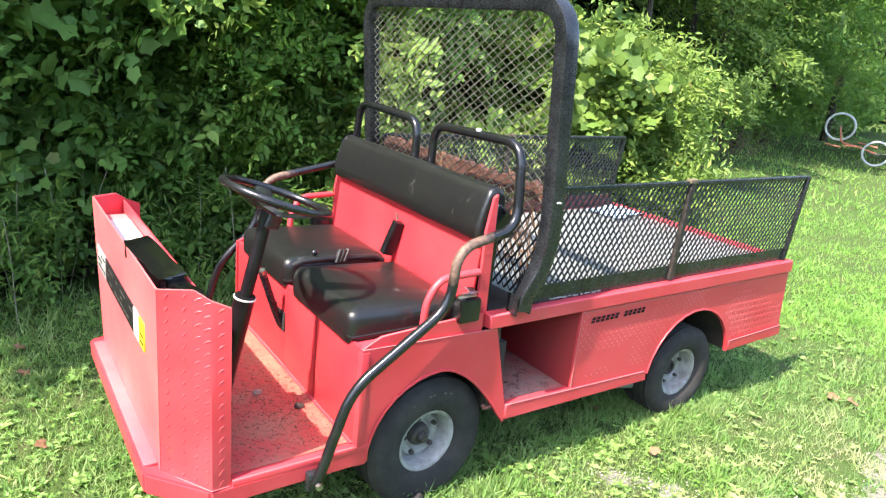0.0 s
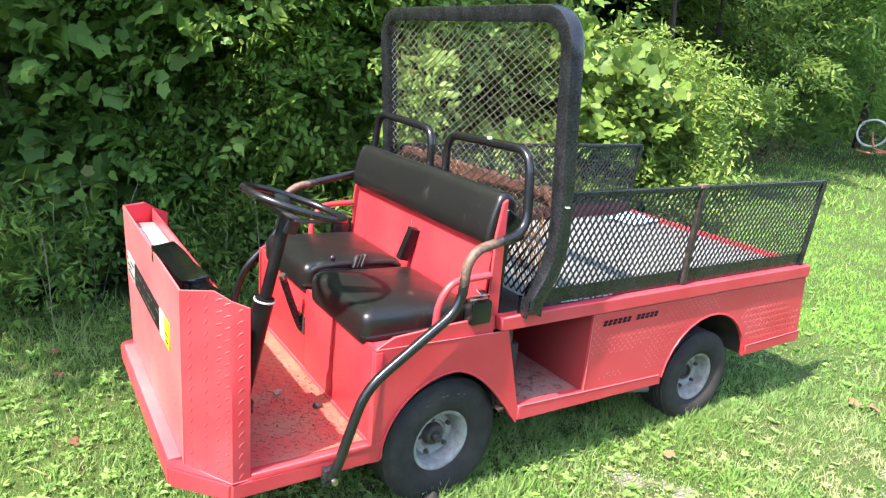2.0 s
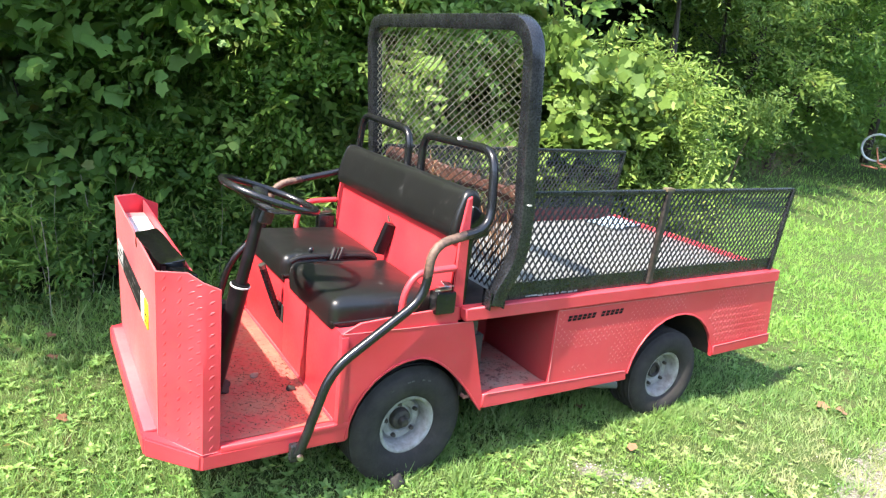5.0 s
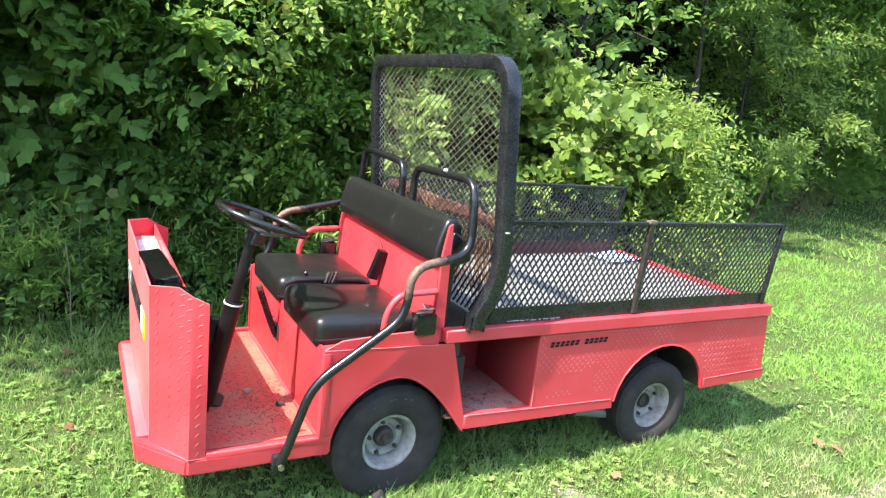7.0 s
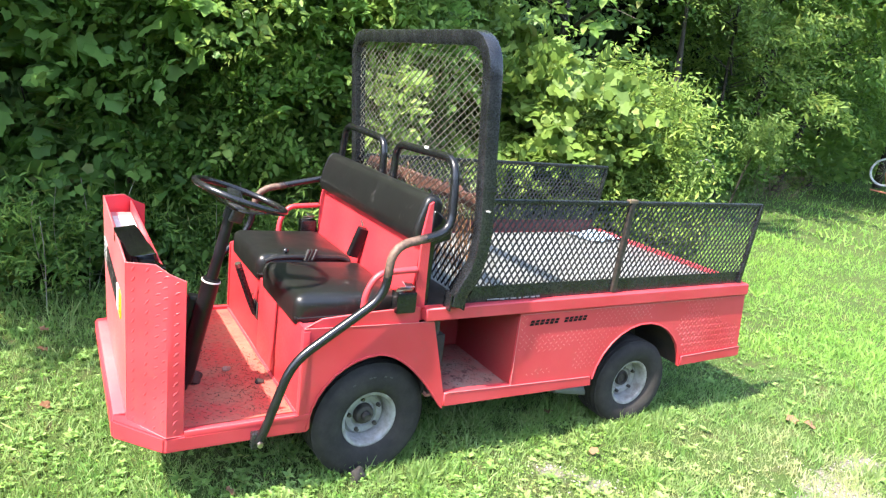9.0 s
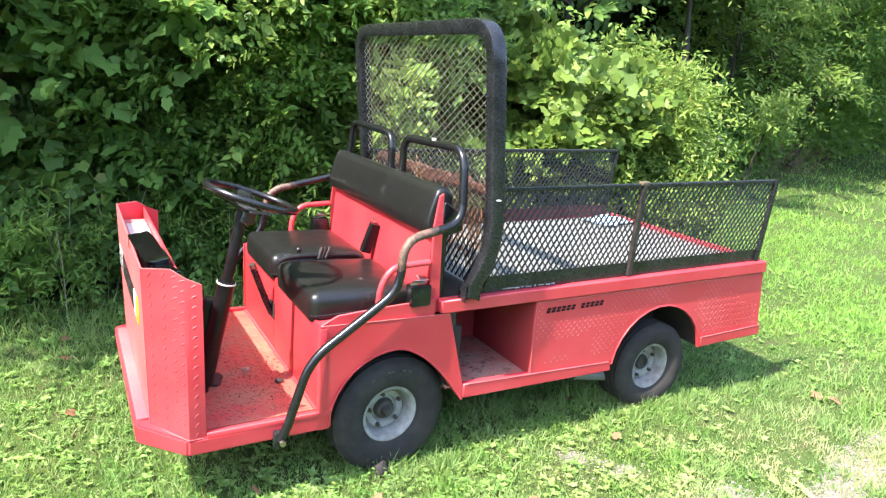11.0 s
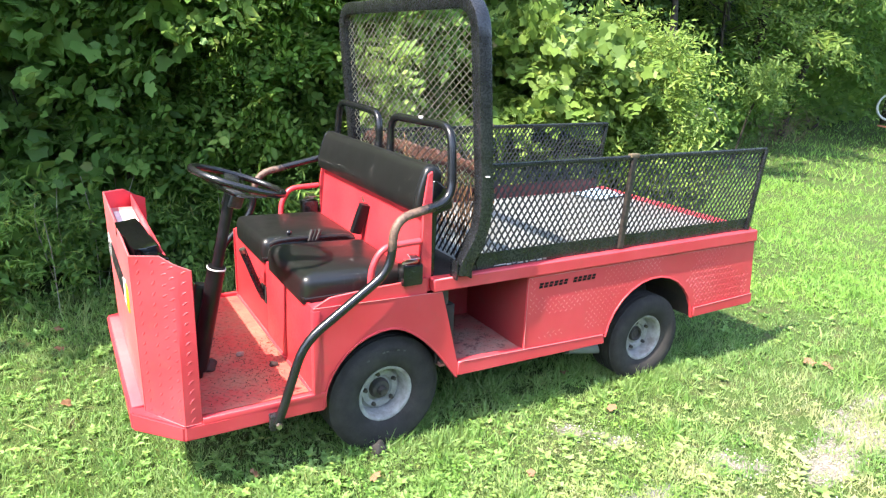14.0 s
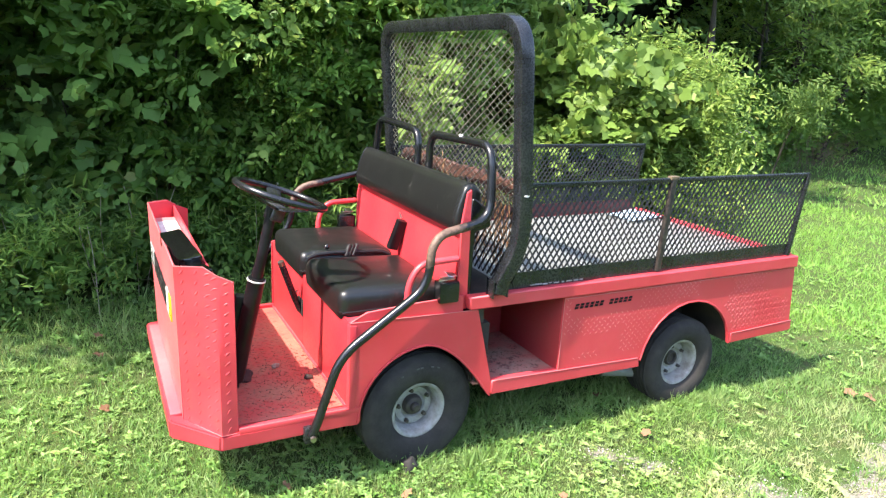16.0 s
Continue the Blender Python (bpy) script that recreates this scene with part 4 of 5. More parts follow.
def belts():
    for y, s in ((0.016, 1), (W - 0.016, -1)):
        b = part("belt_retractor", rbox((0.690, y - 0.026, 0.632), (0.772, y + 0.030, 0.714), 0.010), plastic, cart, "black seat belt retractor box")
        for k, a in enumerate((12, -10, 34)):
            bm = bmesh.new()
            box_in(bm, (-0.03, -0.012, -0.0015), (0.03, 0.012, 0.0015), 0.001, pose(0.725 + 0.01 * k, y - 0.006 + 0.006 * k, 0.722 + 0.007 * k, a, 14 * k - 14, 30 * k - 30))
            part("buckle_tongue", bm, steel, b)
    bm = bmesh.new()
    sweep(bm, [(0.776, 0.541, 0.817), (0.742, 0.566, 0.689)], soft_rect(0.032, 0.046, 0.006), (0, 1, 0))
    st = part("belt_stalk", bm, column_black, cart, "black seat belt stalk")
    bm = bmesh.new()
    sweep(bm, rounded([(0.735, 0.572, 0.660), (0.70, 0.575, 0.678), (0.56, 0.575, 0.685), (0.47, 0.576, 0.689), (0.400, 0.580, 0.684), (0.372, 0.588, 0.668)], 0.03), soft_rect(0.026, 0.020, 0.009), (0, 1, 0))
    blt = part("lap_belt", bm, webbing, cart, "black seat belt webbing rolled along the cushion's edge")
    for k, x in enumerate((0.540, 0.556, 0.572)):
        bm = bmesh.new()
        box_in(bm, (-0.0062, -0.008, -0.026), (0.0062, 0.008, 0.026), 0.003, pose(x, 0.566, 0.696, -8, 24 + 3 * k, 10))
        part("buckle", bm, buckle_grey if k == 1 else buckle_dust, blt, "dusty grey seat belt buckle")
    bm = bmesh.new()
    bmesh.ops.create_uvsphere(bm, u_segments=12, v_segments=8, radius=0.013)
    bmesh.ops.transform(bm, matrix=pose(0.452, 0.584, 0.712), verts=bm.verts)
    part("belt_knob", bm, black_paint, blt)
    bm = bmesh.new()
    bmesh.ops.create_cone(bm, cap_ends=True, segments=8, radius1=0.006, radius2=0.003, depth=0.028)
    bmesh.ops.transform(bm, matrix=pose(0.772, 0.553, 0.839, 0, -20, 0), verts=bm.verts)
    part("hook", bm, steel, st)


belts()


sidewall_dust = speckled("sidewall_dust", (0.085, 0.08, 0.075), (0.03, 0.028, 0.026), 90.0, 0.8)


def wheel(x, y, z, side, steer=0.0, fat=0.17):
    """Rim disc with tyre, hub and nuts. side: -1 shows its face to the near side."""
    R = 0.226
    prof = [(0.0, 0.016), (0.052, 0.016), (0.058, 0.006), (0.080, 0.004), (0.086, 0.014), (0.094, 0.018), (0.098, 0.006), (0.100, -0.026), (0.104, -0.040), (0.110, -0.046), (0.117, -0.047), (0.123, -0.043), (0.124, -0.036), (0.113, -0.02), (0.110, 0.05), (0.0, 0.05)]
    m = pose(x, y, z, 0, 0, steer) @ (Matrix.Identity(4) if side < 0 else pose(0, 0, 0, 0, 0, 180)) @ Matrix.Diagonal((0.965, 1.0, 0.965, 1.0))
    bm = lathe(prof, 36)
    bmesh.ops.transform(bm, matrix=m, verts=bm.verts)
    rim = part("wheel", bm, wheel_white, cart, "pale grey steel wheel with rust marks")
    tp = [(0.116, -0.040), (0.122, -0.052), (0.140, -0.064), (0.168, -0.070), (0.195, -0.068), (0.213, -0.060), (0.221, -0.046)]
    for k in range(6):
        yy = -0.044 + 0.0216 * k
        tp += [(R, yy), (R, yy + 0.011), (R - 0.005, yy + 0.0115), (R - 0.005, yy + 0.0165)]
    tp += [(R, 0.085), (0.213, 0.098), (0.195, 0.10), (0.16, 0.10), (0.118, 0.06)]
    bm = lathe([(r + fat * max(0.0, r - 0.116), w) for r, w in tp], 44)
    bmesh.ops.transform(bm, matrix=m, verts=bm.verts)
    tyre = part("tyre", bm, rubber, rim, "black ribbed rubber tyre with dusty sidewall")
    if steer and side < 0:
        for k, a in enumerate((70, 78, 92, 97, 118)):
            bm = bmesh.new()
            box_in(bm, (-0.006, -0.0705, -0.003), (0.006, -0.0680, 0.003), 0.001, m @ pose(0.196 * math.cos(radians(a)), 0, 0.196 * math.sin(radians(a)), 0, 90 - a, 0))
            part("sidewall_mark", bm, sidewall_dust, tyre, "pale scuffed mark on the sidewall")
    hp = [(0.0, -0.034), (0.015, -0.034), (0.020, -0.026), (0.021, -0.012), (0.036, -0.008), (0.042, 0.0), (0.044, 0.020)] if steer else [(0.0, 0.012), (0.026, 0.012), (0.028, 0.0), (0.034, -0.002), (0.038, 0.004), (0.040, 0.02)]
    bm = lathe(hp, 18)
    bmesh.ops.transform(bm, matrix=m, verts=bm.verts)
    part("hub", bm, hub_grease, rim)
    for k in range(5):
        a = 2 * math.pi * k / 5 + 0.5
        bm = bmesh.new()
        bmesh.ops.create_cone(bm, cap_ends=True, segments=6, radius1=0.010, radius2=0.008, depth=0.018)
        bmesh.ops.transform(bm, matrix=m @ pose(0.069 * math.cos(a), 0.0, 0.069 * math.sin(a), 90, 0, 0), verts=bm.verts)
        part("lug_nut", bm, hub_grease, rim)


wheel(0.652, 0.095, 0.182, -1, 3)
wheel(0.652, W - 0.095, 0.182, 1, 3)
wheel(2.038, 0.098, 0.156, -1, 0.0, 0.02)
wheel(2.038, W - 0.098, 0.156, 1, 0.0, 0.02)

# ---- vegetation ----
rng = np.random.default_rng(7)


def unit(v):
    return v / np.maximum(np.linalg.norm(v, axis=-1, keepdims=True), 1e-9)


def scatter(name, template, faces, pos, tip, nor, size, material, fold=0.0):
    """One mesh of many copies of a small leaf, each with its own place, tip direction, normal and size."""
    tv = np.asarray(template, float)
    tip = unit(tip)
    nor = unit(nor - tip * (nor * tip).sum(-1, keepdims=True))
    side = np.cross(tip, nor)
    co = pos[:, None] + size[:, None, None] * (tv[None, :, 0:1] * side[:, None] + tv[None, :, 1:2] * tip[:, None] + tv[None, :, 2:3] * nor[:, None])
    n, k = len(pos), len(tv)
    loops = [i for f in faces for i in f]
    lens = np.array([len(f) for f in faces])
    idx = (np.arange(n)[:, None] * k + np.array(loops)[None]).ravel()
    starts = np.concatenate([[0], np.cumsum(np.tile(lens, n))[:-1]])
    me = bpy.data.meshes.new(name)
    me.vertices.add(n * k)
    me.vertices.foreach_set("co", co.astype(np.float32).ravel())
    me.loops.add(len(idx))
    me.loops.foreach_set("vertex_index", idx.astype(np.int32))
    me.polygons.add(len(starts))
    me.polygons.foreach_set("loop_start", starts.astype(np.int32))
    me.update(calc_edges=True)
    me.validate()
    me.materials.append(material)
    return me


OVATE = ([(0, 0, 0), (0.17, 0.14, 0.04), (0.24, 0.36, 0.07), (0.15, 0.68, 0.03), (0, 1.0, -0.20), (-0.15, 0.68, 0.03), (-0.24, 0.36, 0.07), (-0.17, 0.14, 0.04), (0, 0.42, 0.0)],
         [(k, (k + 1) % 8, 8) for k in range(8)])
NARROW = ([(0, 0, 0), (0.10, 0.4, 0.03), (0, 1.0, -0.12), (-0.10, 0.4, 0.03)], [(0, 1, 2), (0, 2, 3)])
LOBED = ([(0, 0.0, 0), (0.22, -0.14, 0.04), (0.43, 0.04, 0.05), (0.42, 0.27, 0.04), (0.52, 0.52, -0.02), (0.31, 0.64, 0.03), (0, 1.0, -0.12),
          (-0.31, 0.64, 0.03), (-0.52, 0.52, -0.02), (-0.42, 0.27, 0.04), (-0.43, 0.04, 0.05), (-0.22, -0.14, 0.04), (0, 0.35, 0.0)],
         [(k, (k + 1) % 12, 12) for k in range(12)])


LEAF = ([(0, 0, 0), (0.24, 0.20, 0.03), (0.25, 0.52, 0.025), (0, 1.0, -0.16), (-0.25, 0.52, 0.025), (-0.24, 0.20, 0.03)], [(0, 1, 2, 3), (0, 3, 4, 5)])
LEAFLET = ([(0, 0, 0), (0.16, 0.42, 0.05), (0, 1.0, -0.10), (-0.16, 0.42, 0.05)], [(0, 1, 2), (0, 2, 3)])


def sprays(roots, grow, length, per, leaf, tilt=0.4, droop=0.4, wide=0.85):
    """Leaves on both sides of many twigs, each twig's leaves lying about in one plane."""
    n = len(roots)
    t = ((np.arange(per) + 0.5) / per)[None] + rng.uniform(-0.3, 0.3, (n, per)) / per
    along = roots[:, None] + grow[:, None] * (length[:, None] * t)[..., None]
    along[..., 2] -= droop * length[:, None] * t ** 2 * 0.6
    up = unit(np.array([-0.32, -0.52, 0.72]) + rng.normal(size=(n, 3)) * tilt)
    side = unit(np.cross(grow, up))
    up = unit(np.cross(side, grow))
    sign = np.where(np.arange(per) % 2 == 0, 1.0, -1.0)[None, :, None]
    tip = unit(0.6 * grow[:, None] + sign * wide * side[:, None] + rng.normal(size=(n, per, 3)) * 0.34 + np.array([0, -0.05, -0.18]))
    nor = unit(up[:, None] + rng.normal(size=(n, per, 3)) * 0.32)
    size = leaf * np.exp(rng.normal(0.0, 0.32, (n, 1))).clip(0.45, 1.5) * rng.uniform(0.75, 1.15, (n, per)) * (1.0 - 0.35 * np.abs(2 * t - 0.9) ** 2)
    return along.reshape(-1, 3), tip.reshape(-1, 3), nor.reshape(-1, 3), size.ravel()


def lumps(p, scale, seed):
    return np.array([noise.noise(Vector((x * scale + seed, y * scale, z * scale))) for x, y, z in p])


# the front of the thicket on the plan: x, y of its foot
FRONT = np.array([(-6.0, 1.9), (-2.5, 2.05), (-0.6, 2.15), (0.6, 2.2), (1.4, 1.95), (2.0, 1.62), (2.7, 1.50), (3.5, 1.45), (4.3, 1.80), (4.9, 2.5), (5.6, 3.4), (6.8, 4.4), (9.0, 5.6), (12.5, 6.9), (20.0, 10.0)])


def front_y(x):
    return np.interp(x, FRONT[:, 0], FRONT[:, 1])


def stems(owner, x0, x1, count, height, r, lean=0.25, back=0.6):
    for _ in range(count):
        x = rng.uniform(x0, x1)
        y = front_y(x) + rng.uniform(0.5, 0.5 + back)
        h = height * rng.uniform(0.6, 1.1)
        p = [Vector((x, y, -0.12))]
        for k in range(4):
            p.append(p[-1] + Vector((rng.normal() * lean * 0.3, rng.normal() * lean * 0.3, h / 4)))
        pts = rounded(p, 0.2, 3)
        rr = r * rng.uniform(0.5, 1.2)
        rings, bm = [], bmesh.new()
        for k, q in enumerate(pts):
            w = rr * (1 - 0.75 * k / len(pts))
            rings.append([bm.verts.new(q + Vector((w * math.cos(a), w * math.sin(a), 0))) for a in (0, 1.26, 2.51, 3.77, 5.03)])
        for a, b in zip(rings, rings[1:]):
            for j in range(5):
                bm.faces.new((a[j], a[(j + 1) % 5], b[(j + 1) % 5], b[j]))
        part("stem", bm, bark, owner)


def shrub(label, x0, x1, top, template, material, leaf, count, per=9, z0=0.15, depth=0.9, lean=0.12, seed=0.0, under=0.0, gap=-0.12, inner=0.12, tilt=0.4, group="shrubs of the thicket"):
    """A shrub of the thicket: stems, an outer coat of leafy shoots with hollows, and inner leaves coloured darker for
    shade.
    """
    s = thing("shrub", label, "shrub", group)
    stems(s, x0, x1, int(7 * (x1 - x0)) + 4, top * 0.7, 0.014)
    n = int(count * 1.9)
    z = z0 + (top - z0) * rng.uniform(0, 1, n) ** 0.9
    x = rng.uniform(x0 - 0.15, x1 + 0.15, n)
    d = depth * rng.exponential(0.32, n)
    p = np.stack([x, front_y(x) + lean * z + d, z], 1)
    bulge = lumps(p, 1.1, seed) * 0.6 + lumps(p, 2.9, seed + 5) * 0.34
    p[:, 1] -= bulge * np.where(x < 0.2, 0.85, 1.3) * np.minimum(1.0, z / 0.6)
    p[:, 1] += under * np.clip(1.15 - z / 1.0, 0, 1)
    hollow = lumps(p, 2.1, seed + 9)
    p = p[hollow > gap][:count]
    beside = (p[:, 0] > 0.5) & (p[:, 0] < 3.0)
    p[beside, 1] = np.maximum(p[beside, 1], 1.50)
    g = unit(np.array([0.05, -0.7, 0.25]) + rng.normal(size=p.shape) * np.array([0.8, 0.5, 0.45]))
    part("foliage", scatter("foliage", *template, *sprays(p, g, leaf * per * rng.uniform(0.35, 0.65, len(p)), per, leaf, tilt), material), material, s)
    n = int(count * 0.62)
    x = rng.uniform(x0 - 0.2, x1 + 0.2, n)
    z = rng.uniform(0.05, top, n)
    p = np.stack([x, front_y(x) + lean * z + rng.uniform(0.55, 1.3, n), z], 1)
    g = unit(rng.normal(size=p.shape))
    part("inner_foliage", scatter("inner_foliage", *LEAF, *sprays(p, g, rng.uniform(0.3, 0.5, n), 7, inner, 0.9), leaf_deep_shade), leaf_deep_shade, s)
    return s


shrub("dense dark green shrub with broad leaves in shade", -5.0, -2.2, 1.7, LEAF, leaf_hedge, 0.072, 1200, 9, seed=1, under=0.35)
shrub("dense shrub with lobed leaves, coloured darker for the shade here", -2.2, 0.1, 2.9, LOBED, leaf_maple, 0.082, 2200, 7, seed=2.3, under=0.45, gap=-0.06)
shrub("hanging sprays of large lobed leaves on the shaded shrubs", -1.2, 0.3, 2.2, LOBED, leaf_maple, 0.100, 170, 5, seed=18.3, z0=0.45, depth=0.2, gap=0.0)
# tree_leaf here is a darker green for shade, beside the lit hedge_leaf shrub
shrub("dense green shrub with pointed oval leaves catching sun", -0.1, 0.7, 3.2, LEAF, leaf_tree, 0.066, 2700, 9, seed=3.1, under=0.45, gap=-0.08)
shrub("dense green shrub with sunlit pointed oval leaves", 0.5, 1.8, 3.6, LEAF, leaf_hedge, 0.058, 4600, 9, seed=4.7, under=0.45, gap=-0.08)
# extra sprays in a lighter leaf, added as the sunlit patch
shrub("sprays of lime-green leaves added to brighten the sunlit thicket", 0.35, 1.7, 2.7, LEAF, leaf_sun_spray, 0.066, 520, 9, seed=12.3, z0=0.95, depth=0.25, gap=0.08, lean=0.06)
shrub("low weedy shrub with narrow leaves at the foot of the thicket", -2.6, 1.4, 0.62, NARROW, leaf_hedge, 0.060, 620, 13, seed=2.9, z0=-0.04, gap=-0.05, depth=0.35)
# foot weeds share the left shrubs' shade-darkened leaf
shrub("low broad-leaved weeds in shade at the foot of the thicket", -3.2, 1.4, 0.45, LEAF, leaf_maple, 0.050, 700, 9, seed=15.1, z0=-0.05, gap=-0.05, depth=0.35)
shrub("bright green vine with broad lobed leaves over the bushes", 1.5, 2.7, 2.2, LOBED, leaf_grape, 0.072, 2300, 7, seed=5.9, gap=-0.13, lean=0.24, tilt=0.75)
shrub("low vine with lobed leaves creeping over the grass", 1.5, 3.6, 1.3, LOBED, leaf_grape, 0.068, 1200, 7, seed=6.9, z0=0.1, gap=-0.13, tilt=0.75, lean=0.1, depth=0.5)
shrub("yellow-green bush with small leaves among the vines", 1.6, 3.0, 3.0, LEAF, leaf_grape, 0.046, 3200, 11, seed=5.2, gap=-0.1, lean=0.60)
shrub("bright green vine spilling toward the lawn", 2.6, 3.7, 1.5, LOBED, leaf_grape, 0.070, 1000, 7, seed=6.4, gap=-0.12, lean=0.24, tilt=0.7)
shrub("loose bright green bush with small narrow leaves", 3.0, 3.9, 1.7, LEAFLET, leaf_grape, 0.064, 2000, 13, seed=7.7, gap=-0.04, lean=0.3)
shrub("low green shrub with narrow leaves at the lawn's edge", 5.6, 8.4, 0.7, LEAF, leaf_hedge, 0.065, 420, 11, seed=8.2, gap=0.1)
shrub("low shaded shrub at the far edge of the lawn", 8.0, 14.0, 1.3, LEAF, leaf_tree, 0.12, 1000, 10, seed=9.6, gap=0.0)
shrub("dark leafy shrub at the shaded end of the lawn", 14.0, 26.0, 2.3, LEAF, leaf_hedge, 0.26, 1300, 8, seed=10.4, inner=0.3)


def tree(label, x, y, height, crown, base, count, leaf, template, material, seed, per=8, fan=2, lean=(0.0, 0.0), loose=0.38):
    """A tree: tapered trunk, limbs, and a crown of leafy shoots with gaps."""
    s = thing("tree", label, "tree", "trees behind the thicket")
    rr = random.Random(seed)
    bm = bmesh.new()

    def limb(bm, pts, r0, r1):
        pts = rounded(pts, 0.4, 3)
        rings = []
        for k, q in enumerate(pts):
            w = r0 + (r1 - r0) * k / (len(pts) - 1)
            rings.append([bm.verts.new(q + Vector((w * math.cos(a), w * math.sin(a), 0))) for a in np.linspace(0, 2 * math.pi, 9)[:-1]])
        for a, b in zip(rings, rings[1:]):
            for j in range(8):
                bm.faces.new((a[j], a[(j + 1) % 8], b[(j + 1) % 8], b[j]))

    top = Vector((x + lean[0] + rr.uniform(-0.4, 0.4), y + lean[1] + rr.uniform(-0.3, 0.3), height * 0.85))
    foot = Vector((x, y, -0.15))
    limb(bm, [foot, foot.lerp(top, 0.4) + Vector((rr.uniform(-0.2, 0.2), rr.uniform(-0.2, 0.2), 0)), top], 0.013 * height, 0.015)
    part("trunk", bm, bark, s)
    ends = []
    for k in range(13):
        bm = bmesh.new()
        a, t = rr.uniform(0, 2 * math.pi), rr.uniform(base / height, 0.85)
        o = foot.lerp(top, t)
        ln = crown * rr.uniform(0.7, 1.05)
        e = o + Vector((ln * math.cos(a), ln * math.sin(a), ln * rr.uniform(0.0, 0.5)))
        limb(bm, [o, o.lerp(e, 0.5) + Vector((0, 0, 0.25)), e], 0.005 * height, 0.008)
        ends.append((o, e))
        part("limb", bm, bark, s)
    p = []
    for k in range(count):
        o, e = ends[k % len(ends)]
        c = o.lerp(e, rr.uniform(0.3, 1.08))
        p.append((c.x + rr.gauss(0, loose), c.y + rr.gauss(0, loose), c.z + rr.gauss(0, 0.3)))
    p = np.array(p)
    p = p[lumps(p, 1.2, seed) > -0.1]
    p = np.repeat(p, fan, 0) + rng.normal(size=(len(p) * fan, 3)) * 0.10
    g = unit(np.array([-0.15, -0.5, 0.1]) + rng.normal(size=p.shape) * np.array([0.8, 0.8, 0.35]))
    part("crown", scatter("crown", *template, *sprays(p, g, leaf * per * rng.uniform(0.3, 0.5, len(p)), per, leaf, 0.35), material), material, s)


# unseen tree, its crown placed to throw shade on the left shrubs
tree("unseen leafy tree left of the view, added to shade the shrubs", -2.85, 2.15, 5.6, 0.48, 3.85, 250, 0.13, LEAF, leaf_hedge, 31, lean=(1.06, -0.30), loose=0.19)
tree("tall leafy tree rising behind the thicket, in shade", -2.6, 4.8, 7.0, 2.1, 1.6, 500, 0.14, LEAF, leaf_hedge, 11)
tree("tall leafy tree behind the shrubs", 0.4, 5.0, 7.2, 2.2, 1.8, 500, 0.14, LEAF, leaf_hedge, 12)
tree("slim tree with light bark behind the vines", 4.9, 4.4, 6.4, 1.4, 2.2, 230, 0.10, LEAF, leaf_tree, 13)
tree("leafy tree behind the vine bush", 3.2, 4.8, 6.8, 1.8, 2.0, 420, 0.10, LEAF, leaf_hedge, 24)
tree("slim dark tree at the edge of the lawn", 7.9, 5.4, 6.5, 1.2, 4.4, 40, 0.12, LEAF, leaf_tree, 21)
tree("low tree with feathery sunlit sprays over the lawn's edge", 9.9, 5.9, 4.6, 1.7, 2.15, 300, 0.13, LEAFLET, leaf_sun_tint, 14, 14, 3)
tree("tree with feathery sunlit compound leaves", 13.2, 7.0, 6.0, 2.2, 1.7, 300, 0.17, LEAFLET, leaf_tree, 15, 14, 3)
tree("spreading tree overhanging the shaded lawn", 16.0, 8.0, 6.5, 2.8, 1.9, 400, 0.19, LEAFLET, leaf_hedge, 16, 14, 3)
# crowns above the view, added to shade the woods and far lawn
tree("tall forest tree with an unseen high crown added for shade", 1.5, 7.0, 9.5, 3.0, 4.2, 420, 0.26, LEAF, leaf_hedge, 41)
tree("tall forest tree with an unseen high crown added for shade", 5.5, 7.2, 9.5, 3.0, 4.2, 420, 0.26, LEAF, leaf_hedge, 42)
tree("tall forest tree with an unseen high crown added for shade", 8.6, 8.0, 9.5, 3.0, 4.2, 420, 0.26, LEAF, leaf_hedge, 43)
tree("tall forest tree with an unseen high crown added for shade", 12.1, 7.2, 9.0, 3.5, 4.4, 1000, 0.27, LEAF, leaf_hedge, 44)
tree("tall tree at the far end of the lawn", 19.5, 8.2, 9.0, 4.0, 2.0, 700, 0.22, LEAFLET, leaf_hedge, 17, 14, 3)


def sumac(x, y, z, seed):
    """A low young shrub with feathery leaves in the sun."""
    s = thing("young_shrub", "young shrub with bright feathery compound leaves in the sun", "shrub")
    bm = bmesh.new()
    sweep(bm, [(x + 0.1, y + 0.4, -0.02), (x + 0.05, y + 0.2, z * 0.6), (x, y, z)], circle(0.015, 6))
    part("stem", bm, bark, s)
    p = np.array([(x, y, z)]) + rng.normal(size=(120, 3)) * np.array([0.15, 0.12, 0.14])
    g = unit(rng.normal(size=p.shape) + np.array([0, -0.6, 0.1]))
    part("crown", scatter("crown", *LEAFLET, *sprays(p, g, rng.uniform(0.2, 0.32, 120), 12, 0.075, 0.3), leaf_sun_tint), leaf_sun_tint, s)


sumac(7.75, 3.7, 1.2, 3)


pale_stalk = speckled("pale_stalk", (0.36, 0.33, 0.26), (0.20, 0.18, 0.13), 14.0, 0.85)


